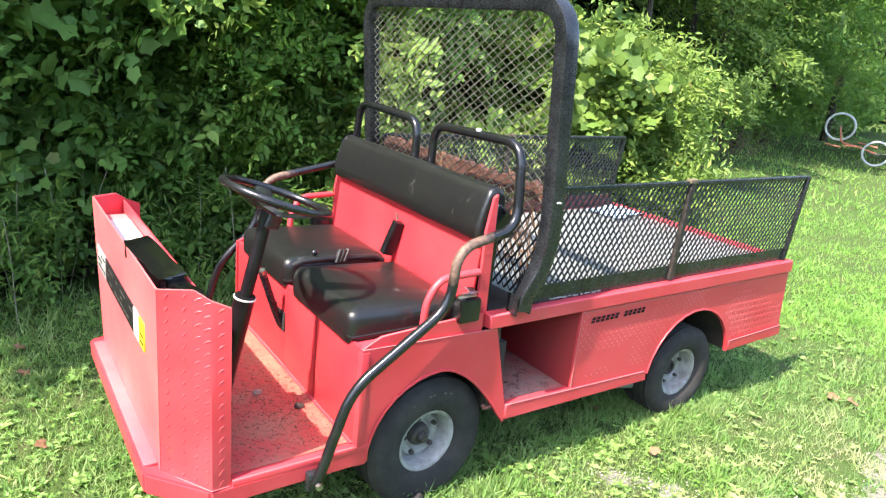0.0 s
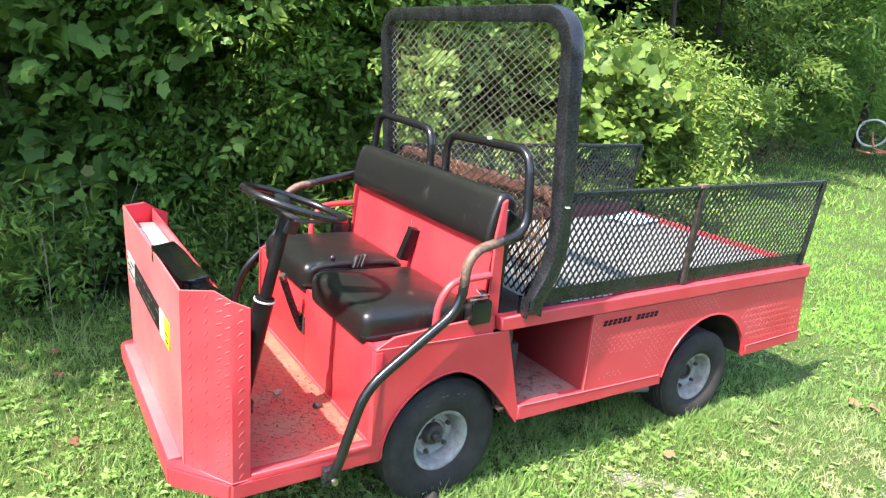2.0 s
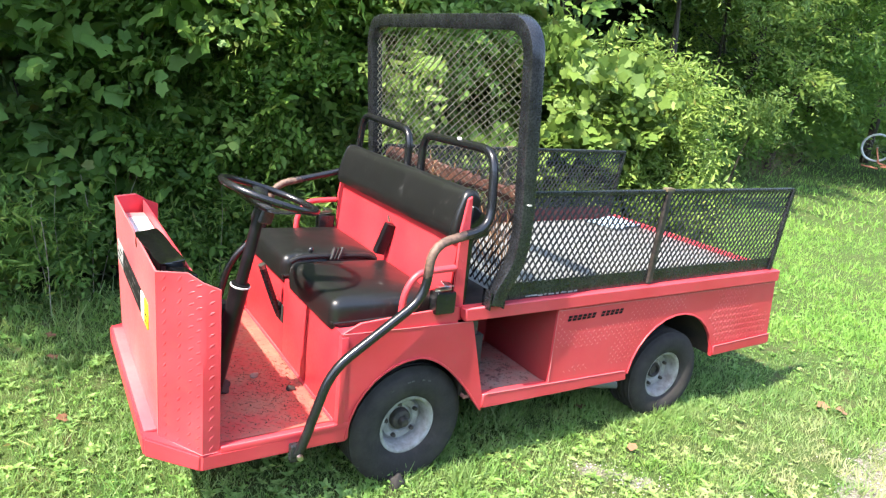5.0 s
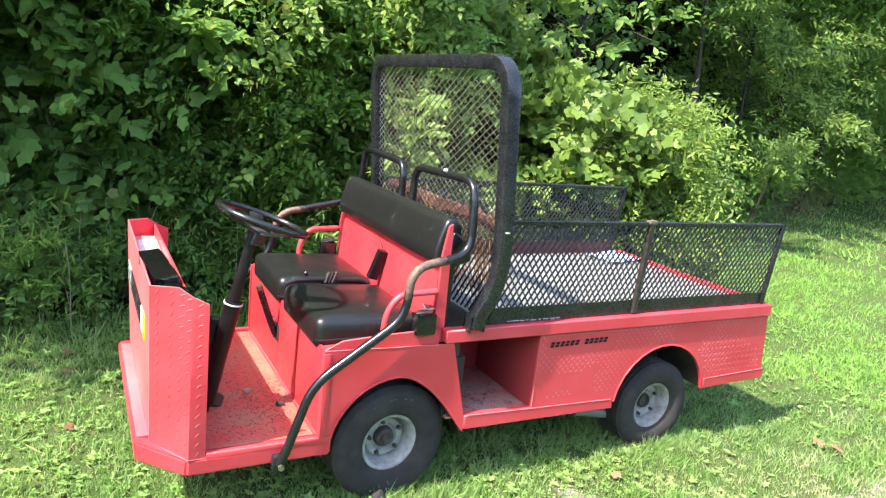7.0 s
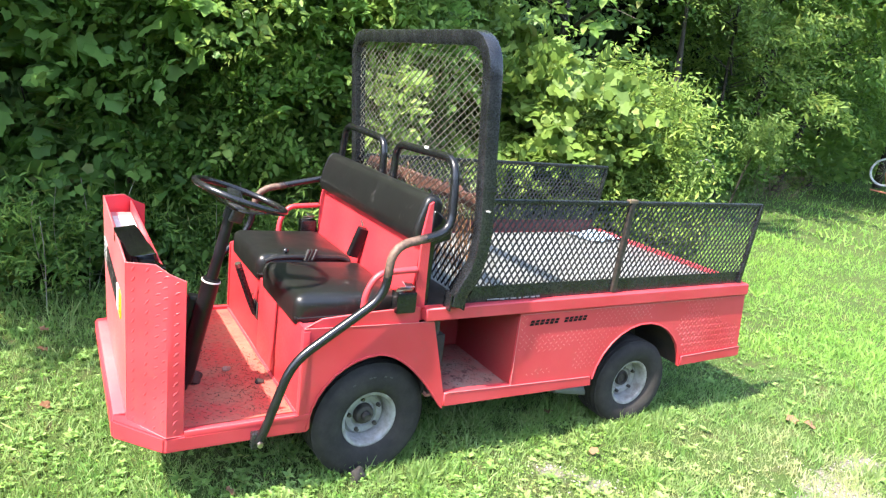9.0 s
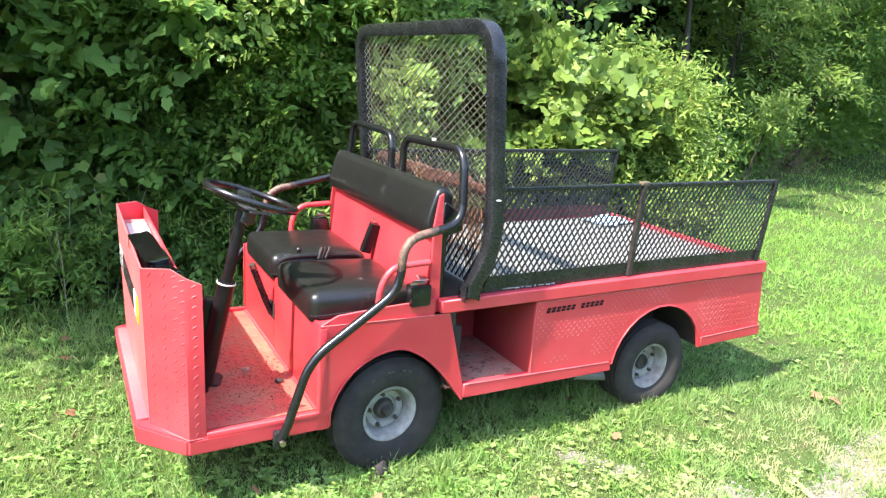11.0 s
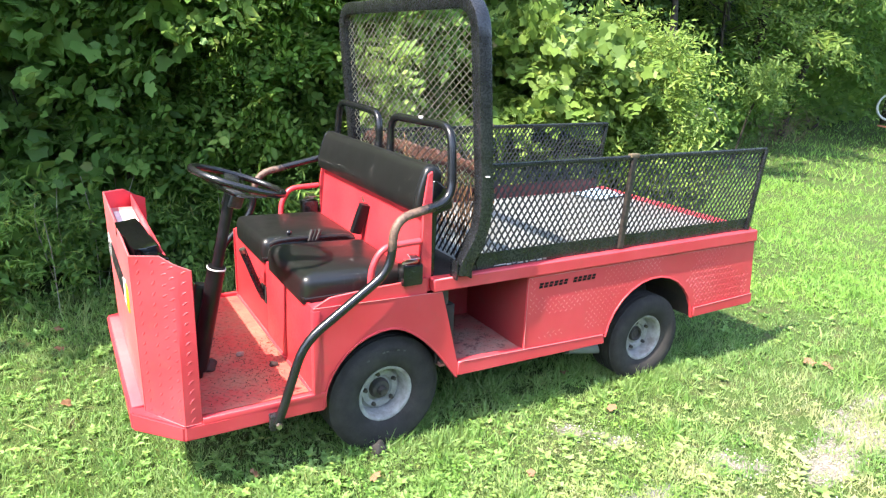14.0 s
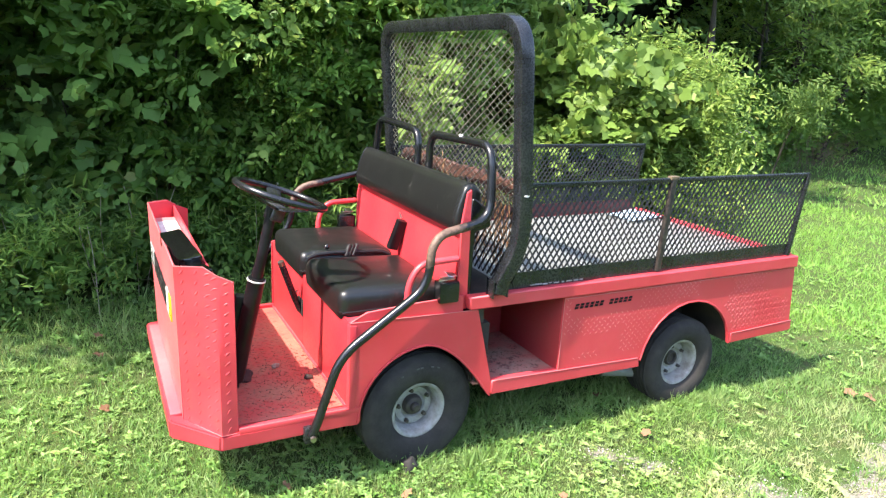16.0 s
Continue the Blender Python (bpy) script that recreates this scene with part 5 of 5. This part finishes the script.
def dead_stalks():
    """Dry grey stalks and one bleached twig at the foot of the shrubs."""
    bm = bmesh.new()
    for _ in range(20):
        x = rng.uniform(-3.0, 0.9)
        y = front_y(x) + rng.uniform(-0.12, 0.35)
        a = Vector((x, y, -0.06))
        b = a + Vector((rng.normal() * 0.06, rng.normal() * 0.05, rng.uniform(0.25, 0.6)))
        c = b + Vector((rng.normal() * 0.08, rng.normal() * 0.05, rng.uniform(0.10, 0.35)))
        sweep(bm, rounded([a, b, c], 0.2, 3), circle(rng.uniform(0.0014, 0.0034), 4))
    o = thing("dry_stalks", "thin dry grey stalks at the foot of the shrubs", "dry stalks", kind="stuff")
    part("stalks", bm, pale_stalk, o)


dead_stalks()


def dry_brush():
    """A heap of dry brown twigs at the edge of the far lawn, and a bleached fallen branch."""
    bm = bmesh.new()
    for _ in range(70):
        x = rng.normal(11.7, 0.75)
        a = Vector((x, 6.05 + 0.35 * (x - 11.7) + rng.normal() * 0.22, -0.06))
        b = a + Vector((rng.normal() * 0.2, rng.normal() * 0.15, rng.uniform(0.2, 0.6)))
        c = b + Vector((rng.normal() * 0.25, rng.normal() * 0.2, rng.uniform(-0.05, 0.25)))
        sweep(bm, [a, b, c], circle(0.0032, 4))
    o = thing("dry_brush", "heap of dry brown twigs at the lawn's edge", "dry brush", kind="stuff")
    part("twigs", bm, twig_mat, o)
    bm = bmesh.new()
    pts = rounded([(5.6, 3.15, -0.02), (5.85, 3.3, 0.5), (6.25, 3.45, 0.86), (6.7, 3.6, 0.90), (7.05, 3.75, 0.70)], 0.3, 5)
    sweep(bm, pts, circle(0.013, 6))
    ob = new("branch", mesh_of(bm, "branch"))
    ob.data.materials.append(bleached)
    tagged(ob, "bleached bare branch bent over in the shade", "branch")


twig_mat = speckled("dry_twig", (0.17, 0.12, 0.075), (0.09, 0.062, 0.04), 12.0, 0.9)
bleached = speckled("bleached_wood", (0.26, 0.24, 0.21), (0.17, 0.15, 0.13), 15.0, 0.8)
dry_brush()


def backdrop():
    """A dark sheet far behind the trees, coloured for the woods' deep shade."""
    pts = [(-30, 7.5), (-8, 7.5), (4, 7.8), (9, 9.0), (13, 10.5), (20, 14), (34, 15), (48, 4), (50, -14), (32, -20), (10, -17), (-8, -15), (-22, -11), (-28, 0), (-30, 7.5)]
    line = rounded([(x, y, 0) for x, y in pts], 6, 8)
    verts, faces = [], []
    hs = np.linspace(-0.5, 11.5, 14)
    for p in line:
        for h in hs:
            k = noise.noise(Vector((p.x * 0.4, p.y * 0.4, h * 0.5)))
            # low unseen stretch behind the viewpoint, added to hold back sky light
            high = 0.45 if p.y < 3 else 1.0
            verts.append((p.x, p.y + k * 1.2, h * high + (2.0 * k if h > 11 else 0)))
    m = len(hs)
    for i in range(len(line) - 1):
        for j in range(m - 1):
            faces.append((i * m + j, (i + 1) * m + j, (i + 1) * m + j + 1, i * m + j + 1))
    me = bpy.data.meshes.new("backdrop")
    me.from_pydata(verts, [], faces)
    me.materials.append(woods_shade_mat)
    tagged(new("backdrop", me), "dark sheet standing for the deep shade behind the trees", "woods", kind="structure")


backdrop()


def deep_leaves(n):
    """Leaves deep in the woods, between the trees."""
    x = rng.uniform(-7.0, 24.0, n)
    y = np.interp(x, [-30, -8, 4, 9, 13, 20, 34], [7.5, 7.5, 7.8, 9.0, 10.5, 14, 15]) - rng.uniform(0.9, 2.6, n)
    p = np.stack([x, y, rng.uniform(0.0, 7.5, n)], 1)
    p = p[lumps(p, 0.7, 3.3) > 0.02]
    g = unit(rng.normal(size=p.shape) * np.array([1, 1, 0.4]))
    me = scatter("woodland_leaves", *LEAF, *sprays(p, g, rng.uniform(0.4, 0.7, len(p)), 8, 0.15, 0.5), leaf_deep_shade)
    tagged(new("woodland_leaves", me), "leaves deep in the woods, coloured darker for the shade", "leaves", kind="stuff")


deep_leaves(5200)

# ---- lawn ----
BLADE = ([(-0.5, 0, 0), (0.5, 0, 0), (0.36, 0.55, 0.06), (-0.36, 0.55, 0.06), (0, 1.0, 0.32)], [(0, 1, 2, 3), (3, 2, 4)])


def lawn_points(n, r0, r1, a0, a1):
    """Places on the lawn in a ring sector round the standpoint in front of the cart."""
    r = np.exp(rng.uniform(math.log(r0), math.log(r1), n))
    a = np.radians(rng.uniform(a0, a1, n))
    p = np.stack([-0.4 + r * np.cos(a), -1.9 + r * np.sin(a), np.zeros(n)], 1)
    p = p[p[:, 1] < front_y(p[:, 0]) + 0.25]
    return p


def stoniness(p):
    return np.clip(sum(np.exp(-(((p[:, 0] - x) / a) ** 2 + ((p[:, 1] - y) / b) ** 2)) for x, y, a, b in SPOTS), 0, 1)


def grass(name, label, p, tall, wide, material, bare):
    cover = lumps(p * np.array([1, 1, 0]), 1.6, 4.0)
    stony = stoniness(p)
    keep = rng.uniform(0, 1, len(p)) < (0.92 + 0.5 * cover) * (1 - bare * stony)
    p = p[keep]
    p[:, 2] = [ground_height(x, y) - 0.003 for x, y in p[:, :2]]
    n = len(p)
    tip = unit(np.array([0, 0, 1.0]) + rng.normal(size=(n, 3)) * np.array([0.55, 0.55, 0.1]))
    nor = unit(rng.normal(size=(n, 3)) + np.array([0, 0, 0.2]))
    clump = lumps(p * np.array([1, 1, 0]), 9.0, 1.0)
    size = tall * rng.uniform(0.45, 1.3, n) * (1 + 0.5 * cover[keep]) * (1 + 0.9 * clump)
    tv = [(x * wide, y, z) for x, y, z in BLADE[0]]
    me = scatter(name, tv, BLADE[1], p, tip, nor, size, material)
    return tagged(new(name, me), label, "grass", kind="stuff")


grass("grass", "short sunlit lawn grass", lawn_points(235000, 1.0, 5.0, 8, 112), 0.040, 0.100, grass_mat, 0.30)
grass("near_grass", "short lawn grass underfoot", lawn_points(20000, 0.25, 1.05, 0, 120), 0.042, 0.092, grass_mat, 0.0)
grass("tall_grass", "taller unmown grass round the rear tyre and under the sill", np.concatenate([np.stack([rng.normal(2.05, 0.22, 1600), rng.normal(0.00, 0.06, 1600), np.zeros(1600)], 1), np.stack([rng.uniform(1.0, 3.0, 2200), rng.normal(0.16, 0.13, 2200), np.zeros(2200)], 1)]), 0.050, 0.085, grass_mat, 0.0)
grass("mid_grass", "smooth green lawn beyond the cart", lawn_points(150000, 4.6, 10.0, 8, 112), 0.046, 0.14, far_grass_mat, 0.0)
grass("far_grass", "lawn grass stretching away", np.concatenate([lawn_points(50000, 9.0, 26.0, 8, 112), lawn_points(130000, 0.3, 14.0, 112, 368)]), 0.075, 0.17, far_grass_mat, 0.0)


def tufts():
    p = np.concatenate([np.stack([rng.normal(x, 0.15, 500), rng.normal(y, 0.04, 500), np.zeros(500)], 1) for x, y in ((0.652, -0.035), (2.030, -0.02), (2.030, 0.15), (0.65, 0.14))])
    return grass("tyre_grass", "longer grass round the tyres", p, 0.062, 0.06, grass_mat, 0.0)


tufts()


def clover(n):
    p = lawn_points(n, 1.0, 7.0, 8, 112)
    c = lumps(p, 1.1, 8.0)
    p = p[rng.uniform(-0.45, 0.5, n)[: len(p)] < c - 0.9 * stoniness(p)]
    p[:, 2] = [ground_height(x, y) for x, y in p[:, :2]]
    p[:, 2] += rng.uniform(0.015, 0.045, len(p))
    m = len(p)
    tip = unit(rng.normal(size=(m, 3)) * np.array([1, 1, 0.25]))
    nor = unit(np.array([0, 0, 1.0]) + rng.normal(size=(m, 3)) * 0.65)
    me = scatter("clover", *LEAF, p, tip, nor, 0.0125 * rng.uniform(0.5, 1.6, m), clover_mat)
    return tagged(new("clover", me), "low clover and broad weeds in the lawn", "clover", kind="stuff")


clover(46000)


def broad_weeds(n):
    """Rosettes of broad leaves, plantain and dock, between the grass."""
    p = lawn_points(n, 1.0, 6.0, 8, 112)
    c = lumps(p, 0.9, 21.0) + 0.6 * lumps(p, 4.0, 3.0)
    p = p[rng.uniform(-0.75, 0.55, len(p)) < c - 0.9 * stoniness(p)]
    p[:, 2] = [ground_height(x, y) + 0.010 for x, y in p[:, :2]]
    m, k = len(p), 6
    a = rng.uniform(0, 6.3, (m, 1)) + np.arange(k) * 1.13 + rng.normal(size=(m, k)) * 0.25
    rise = rng.uniform(0.25, 0.95, (m, k))
    tip = unit(np.stack([np.cos(a), np.sin(a), rise], -1)).reshape(-1, 3)
    nor = unit(np.array([0, 0, 1.0]) + rng.normal(size=(m * k, 3)) * 0.35)
    size = (0.024 * np.exp(rng.normal(0, 0.30, (m, 1))).clip(0.5, 1.8) * rng.uniform(0.6, 1.2, (m, k))).ravel()
    me = scatter("broad_weeds", *OVATE, np.repeat(p, k, 0), tip, nor, size, weed_mat)
    return tagged(new("broad_weeds", me), "broad-leaved weeds spread through the lawn", "weeds", kind="stuff")


broad_weeds(9500)


def edge_weeds():
    n = 9000
    x = rng.uniform(-4.0, 12.0, n) ** 1.0
    p = np.stack([x, front_y(x) + rng.normal(size=n) * 0.16 - 0.05, np.full(n, -0.055)], 1)
    tip = unit(np.array([0, -0.25, 1.0]) + rng.normal(size=(n, 3)) * 0.4)
    nor = unit(rng.normal(size=(n, 3)))
    me = scatter("edge_grass", [(a * 0.045, b, c) for a, b, c in BLADE[0]], BLADE[1], p, tip, nor, rng.uniform(0.05, 0.17, n), grass_mat)
    return tagged(new("edge_grass", me), "taller uncut grass along the foot of the shrubs", "grass", kind="stuff")


edge_weeds()


def pebbles(name, n, spots, size, material, label, spread_by=1.0):
    ico = bmesh.new()
    bmesh.ops.create_icosphere(ico, subdivisions=1, radius=0.5)
    tv = [tuple(v.co) for v in ico.verts]
    tf = [tuple(v.index for v in f.verts) for f in ico.faces]
    ico.free()
    q = np.array(spots)[rng.integers(0, len(spots), n)]
    p = np.stack([rng.normal(q[:, 0], q[:, 2] * spread_by), rng.normal(q[:, 1], q[:, 3] * spread_by), np.zeros(n)], 1)
    p[:, 2] = [ground_height(a, b) + 0.004 for a, b in p[:, :2]]
    tv = [(a, b * 0.8, c * 0.55) for a, b, c in tv]
    me = scatter(name, tv, tf, p, unit(rng.normal(size=(n, 3)) * np.array([1, 1, 0.2])), np.tile([0.0, 0.0, 1.0], (n, 1)), size * rng.uniform(0.4, 1.8, n), material)
    return tagged(new(name, me), label, "gravel", kind="stuff")


pebbles("gravel", 900, SPOTS[:8] + SPOTS[9:], 0.0052, limestone, "crushed white limestone showing through thin grass")
pebbles("gravel_patch", 1500, SPOTS[8:9], 0.0070, gravel_mat, "dark grey gravel patch in the lawn", 0.55)


# ---- small things on the lawn and the cart ----
def blob(name, label, category, at, size, material, seed):
    """A lumpy stone or clod."""
    bm = bmesh.new()
    bmesh.ops.create_icosphere(bm, subdivisions=3, radius=0.5)
    for v in bm.verts:
        k = 1 + 0.35 * noise.noise(v.co * 2.3 + Vector((seed, 0, 0))) + 0.12 * noise.noise(v.co * 6 + Vector((seed, 3, 0)))
        v.co = Vector((v.co.x * size[0], v.co.y * size[1], v.co.z * size[2])) * k
    ob = new(name, mesh_of(bm, name))
    ob.data.materials.append(material)
    ob.location = at
    return tagged(ob, label, category)


blob("stone", "small pale stone lying on the dirty floor plate", "stone", (0.196, 0.440, 0.274), (0.034, 0.026, 0.022), stone_mat, 1)
blob("dirt_clod", "dark heap of dirt at the foot of the column", "dirt", (0.055, 0.40, 0.272), (0.085, 0.11, 0.030), dark_under, 5)
blob("dirt_clod", "brown clod of dirt on the floor plate", "dirt", (0.29, 0.30, 0.274), (0.034, 0.03, 0.016), dark_under, 9)
blob("brown_clod", "dark brown clod in the grass by the tyre", "clod", (0.605, 0.0, -0.02), (0.06, 0.05, 0.07), rubber, 3)


crumb_brown = speckled("crumb_brown", (0.11, 0.065, 0.042), (0.05, 0.03, 0.022), 60.0, 0.9)


def crumbs(n):
    ico = bmesh.new()
    bmesh.ops.create_icosphere(ico, subdivisions=1, radius=0.5)
    tv = [(v.co.x, v.co.y, v.co.z * 0.6) for v in ico.verts]
    tf = [tuple(v.index for v in f.verts) for f in ico.faces]
    ico.free()
    k = rng.integers(0, 5, n)
    cx, cy, sd = (np.array(v)[k] for v in ((0.27, 0.22, 0.10, 0.30, 0.15), (0.18, 0.34, 0.62, 0.48, 0.25), (0.05, 0.06, 0.03, 0.05, 0.10)))
    p = np.stack([np.clip(rng.normal(cx, sd), -0.04, 0.34), np.clip(rng.normal(cy, sd * 1.5), 0.06, 1.05), np.full(n, 0.269)], 1)
    q = np.stack([rng.uniform(0.95, 1.22, n // 3), rng.uniform(0.05, 0.3, n // 3), np.full(n // 3, 0.274)], 1)
    p = np.concatenate([p, q])
    n = len(p)
    me = scatter("crumbs", tv, tf, p, unit(rng.normal(size=(n, 3)) * np.array([1, 1, 0.2])), np.tile([0.0, 0.0, 1.0], (n, 1)), 0.0029 * rng.uniform(0.4, 2.0, n), crumb_brown)
    tagged(new("dirt_crumbs", me), "dark crumbs of dirt on the floor plates", "dirt", kind="stuff")


crumbs(900)


def fallen_leaf(x, y, size, turn, seed):
    bm = bmesh.new()
    vs = [bm.verts.new((a, b, c + 0.25 * noise.noise(Vector((a * 3 + seed, b * 3, 0))))) for a, b, c in LOBED[0]]
    for f in LOBED[1]:
        bm.faces.new([vs[i] for i in f])
    ob = new("fallen_leaf", mesh_of(bm, "fallen_leaf"))
    ob.data.materials.append(dry_leaf)
    ob.matrix_world = pose(x, y, ground_height(x, y) + 0.030, 12 + 9 * (seed % 3), -10 - 7 * (seed % 4), turn) @ Matrix.Scale(0.62 * size, 4)
    return tagged(ob, "dry curled brown leaf lying in the grass", "leaf", "fallen leaves")


for k, (x, y, s) in enumerate(((2.97, -0.27, 0.11), (3.03, -0.33, 0.09), (-0.415, 0.875, 0.08), (0.14, 0.055, 0.07), (1.65, 0.20, 0.09), (0.50, -0.18, 0.07), (1.65, -0.18, 0.07), (1.05, -0.40, 0.05), (-0.425, 1.46, 0.08), (-0.434, 1.76, 0.08))):
    fallen_leaf(x, y, s, 57 * k, k)


bike_tyre = speckled("grey_tyre", (0.52, 0.53, 0.52), (0.38, 0.39, 0.38), 25.0, 0.6)


def bicycle():
    """An old bicycle lying tipped over in the far grass."""
    b = thing("bicycle", "old bicycle with orange frame tipped over in the grass", "bicycle")
    w1, w2 = Vector((13.89, 5.19, 0.70)), Vector((14.16, 4.52, 0.27))
    side = Vector((0.85, 0.42, 0.10)).normalized()
    for c in (w1, w2):
        u = side.orthogonal().normalized()
        v = side.cross(u)
        ring = [c + (u * math.cos(a) + v * math.sin(a)) * (0.262 if c is w1 else 0.235) for a in np.linspace(0, 2 * math.pi, 33)[:-1]]
        bm = bmesh.new()
        sweep(bm, ring, circle(0.022, 8), side, True)
        t = part("wheel", bm, bike_tyre, b, "grey bicycle tyre")
        for a in np.linspace(0, math.pi, 9)[:-1]:
            bm = bmesh.new()
            d = (u * math.cos(a) + v * math.sin(a)) * 0.215
            sweep(bm, [c - d, c + d], circle(0.002, 4))
            part("spoke", bm, steel, t)
    orange = speckled("orange_frame", (0.45, 0.16, 0.09), (0.36, 0.11, 0.06), 20.0, 0.5)
    mid = Vector((14.02, 4.84, 0.36))
    for pts in ([w2, mid, mid + Vector((-0.1, 0.22, -0.02))], [w2 + Vector((0, 0, 0.12)), mid + Vector((0, 0, 0.08))], [w1, w1 + Vector((0.03, -0.08, -0.3)), mid], [mid + Vector((-0.12, 0.24, -0.06)), Vector((13.80, 5.36, 0.33))]):
        part("frame_tube", tube(pts, 0.018, 0.05, 8), orange, b)


bicycle()


def shed():
    s = thing("shed", "white board-sided shed at the far end of the lawn", "shed")
    part("wall", rbox((16.4, 2.2, -0.08), (19.0, 5.12, 2.15), 0.02), white_siding, s)
    for k in range(11):
        part("board", slab([(0.0, 0.06 + 0.19 * k), (0.0, 0.245 + 0.19 * k), (-0.03, 0.06 + 0.19 * k)], "y", 2.22, 5.10), white_siding, s).location = (16.4, 0, 0)
    part("roof", slab([(16.2, 2.12), (17.7, 2.9), (19.2, 2.12), (19.2, 2.2), (17.7, 3.0), (16.2, 2.2)], "y", 2.05, 5.24), bark, s)
    d = thing("drum", "dull red steel drum beside the shed", "drum")
    bm = lathe([(0.0, 0.0), (0.24, 0.0), (0.25, 0.02), (0.245, 0.2), (0.255, 0.21), (0.245, 0.22), (0.245, 0.4), (0.25, 0.42), (0.0, 0.42)], 24)
    bmesh.ops.transform(bm, matrix=pose(14.75, 3.86, -0.06, 90, 0, 0), verts=bm.verts)
    part("body", bm, paint("drum_red", (0.36, 0.02, 0.02), (0.42, 0.04, 0.03)), d)
    st = thing("stump", "weathered tan tree stump in the grass", "stump")
    bm = lathe([(0.0, 0.0), (0.17, 0.0), (0.13, 0.12), (0.12, 0.42), (0.0, 0.44)], 14)
    for v in bm.verts:
        v.co *= 1 + 0.15 * noise.noise(v.co * 7)
    bmesh.ops.transform(bm, matrix=pose(14.45, 4.22, -0.06, 90, 0, 0), verts=bm.verts)
    part("trunk", bm, stem_mat, st)


shed()


def worn_edges():
    """Paint rubbed pale along the folds and rims of the sheet metal."""
    pale = paint("rubbed_paint", (0.56, 0.20, 0.19), (0.46, 0.09, 0.10), 0.5)
    runs = (
        [(-0.198, 0.083, 0.8335), (-0.198, W - 0.083, 0.8335)],
        [(-0.197, 0.083, 0.8330), (-0.118, 0.047, 0.8335), (-0.080, 0.027, 0.8075), (-0.033, 0.013, 0.7855)],
        [(-0.197, W - 0.083, 0.8330), (-0.118, W - 0.047, 0.8335), (-0.080, W - 0.027, 0.8075)],
        [(1.272, -0.0015, 0.584), (2.68, -0.0015, 0.586)],
        [(1.2685, -0.0015, 0.584), (1.2695, -0.0015, 0.270)],
        [(0.96, -0.0065, 0.2795), (1.70, -0.0065, 0.2565)],
        [(2.300, -0.0085, 0.2925), (2.735, -0.0085, 0.3035)],
        [(-0.186, 0.122, 0.279), (-0.087, -0.007, 0.2655), (-0.034, 0.003, 0.2600)],
        [(0.353, 0.0015, 0.600), (0.600, -0.0005, 0.594), (0.858, -0.0005, 0.5875)],
        [(0.355, 0.006, 0.5995), (0.42, 0.012, 0.6285), (0.60, 0.012, 0.6405), (0.76, 0.012, 0.6465)],
        [(0.353, 0.03, 0.2745), (0.353, 1.10, 0.2745)],
        [(-0.03, 0.0, 0.2765), (0.34, 0.0, 0.2765)],
    )
    for run in runs:
        bm = bmesh.new()
        sweep(bm, run, circle(0.0015, 5))
        part("worn_edge", bm, pale, cart, "pale rubbed edge of the red paint")


worn_edges()


def rag():
    """A thin pale blue plastic sheet on the deck."""
    bm = bmesh.new()
    bmesh.ops.create_grid(bm, x_segments=14, y_segments=10, size=0.5)
    for v in bm.verts:
        k = noise.noise(v.co * 5.0)
        e = 1 + 0.18 * noise.noise(Vector((v.co.x * 3, v.co.y * 3, 4)))
        v.co = Vector((v.co.x * 0.30 * e, v.co.y * 0.22 * e, 0.014 + 0.012 * k))
    bmesh.ops.transform(bm, matrix=pose(2.54, 0.99, 0.634, 0, 0, 12), verts=bm.verts)
    ob = new("plastic_sheet", mesh_of(bm, "plastic_sheet"))
    ob.data.materials.append(speckled("blue_plastic", (0.36, 0.53, 0.70), (0.52, 0.62, 0.70), 12.0, 0.35))
    tagged(ob, "crumpled pale blue plastic sheet on the deck plate", "plastic sheet")


rag()
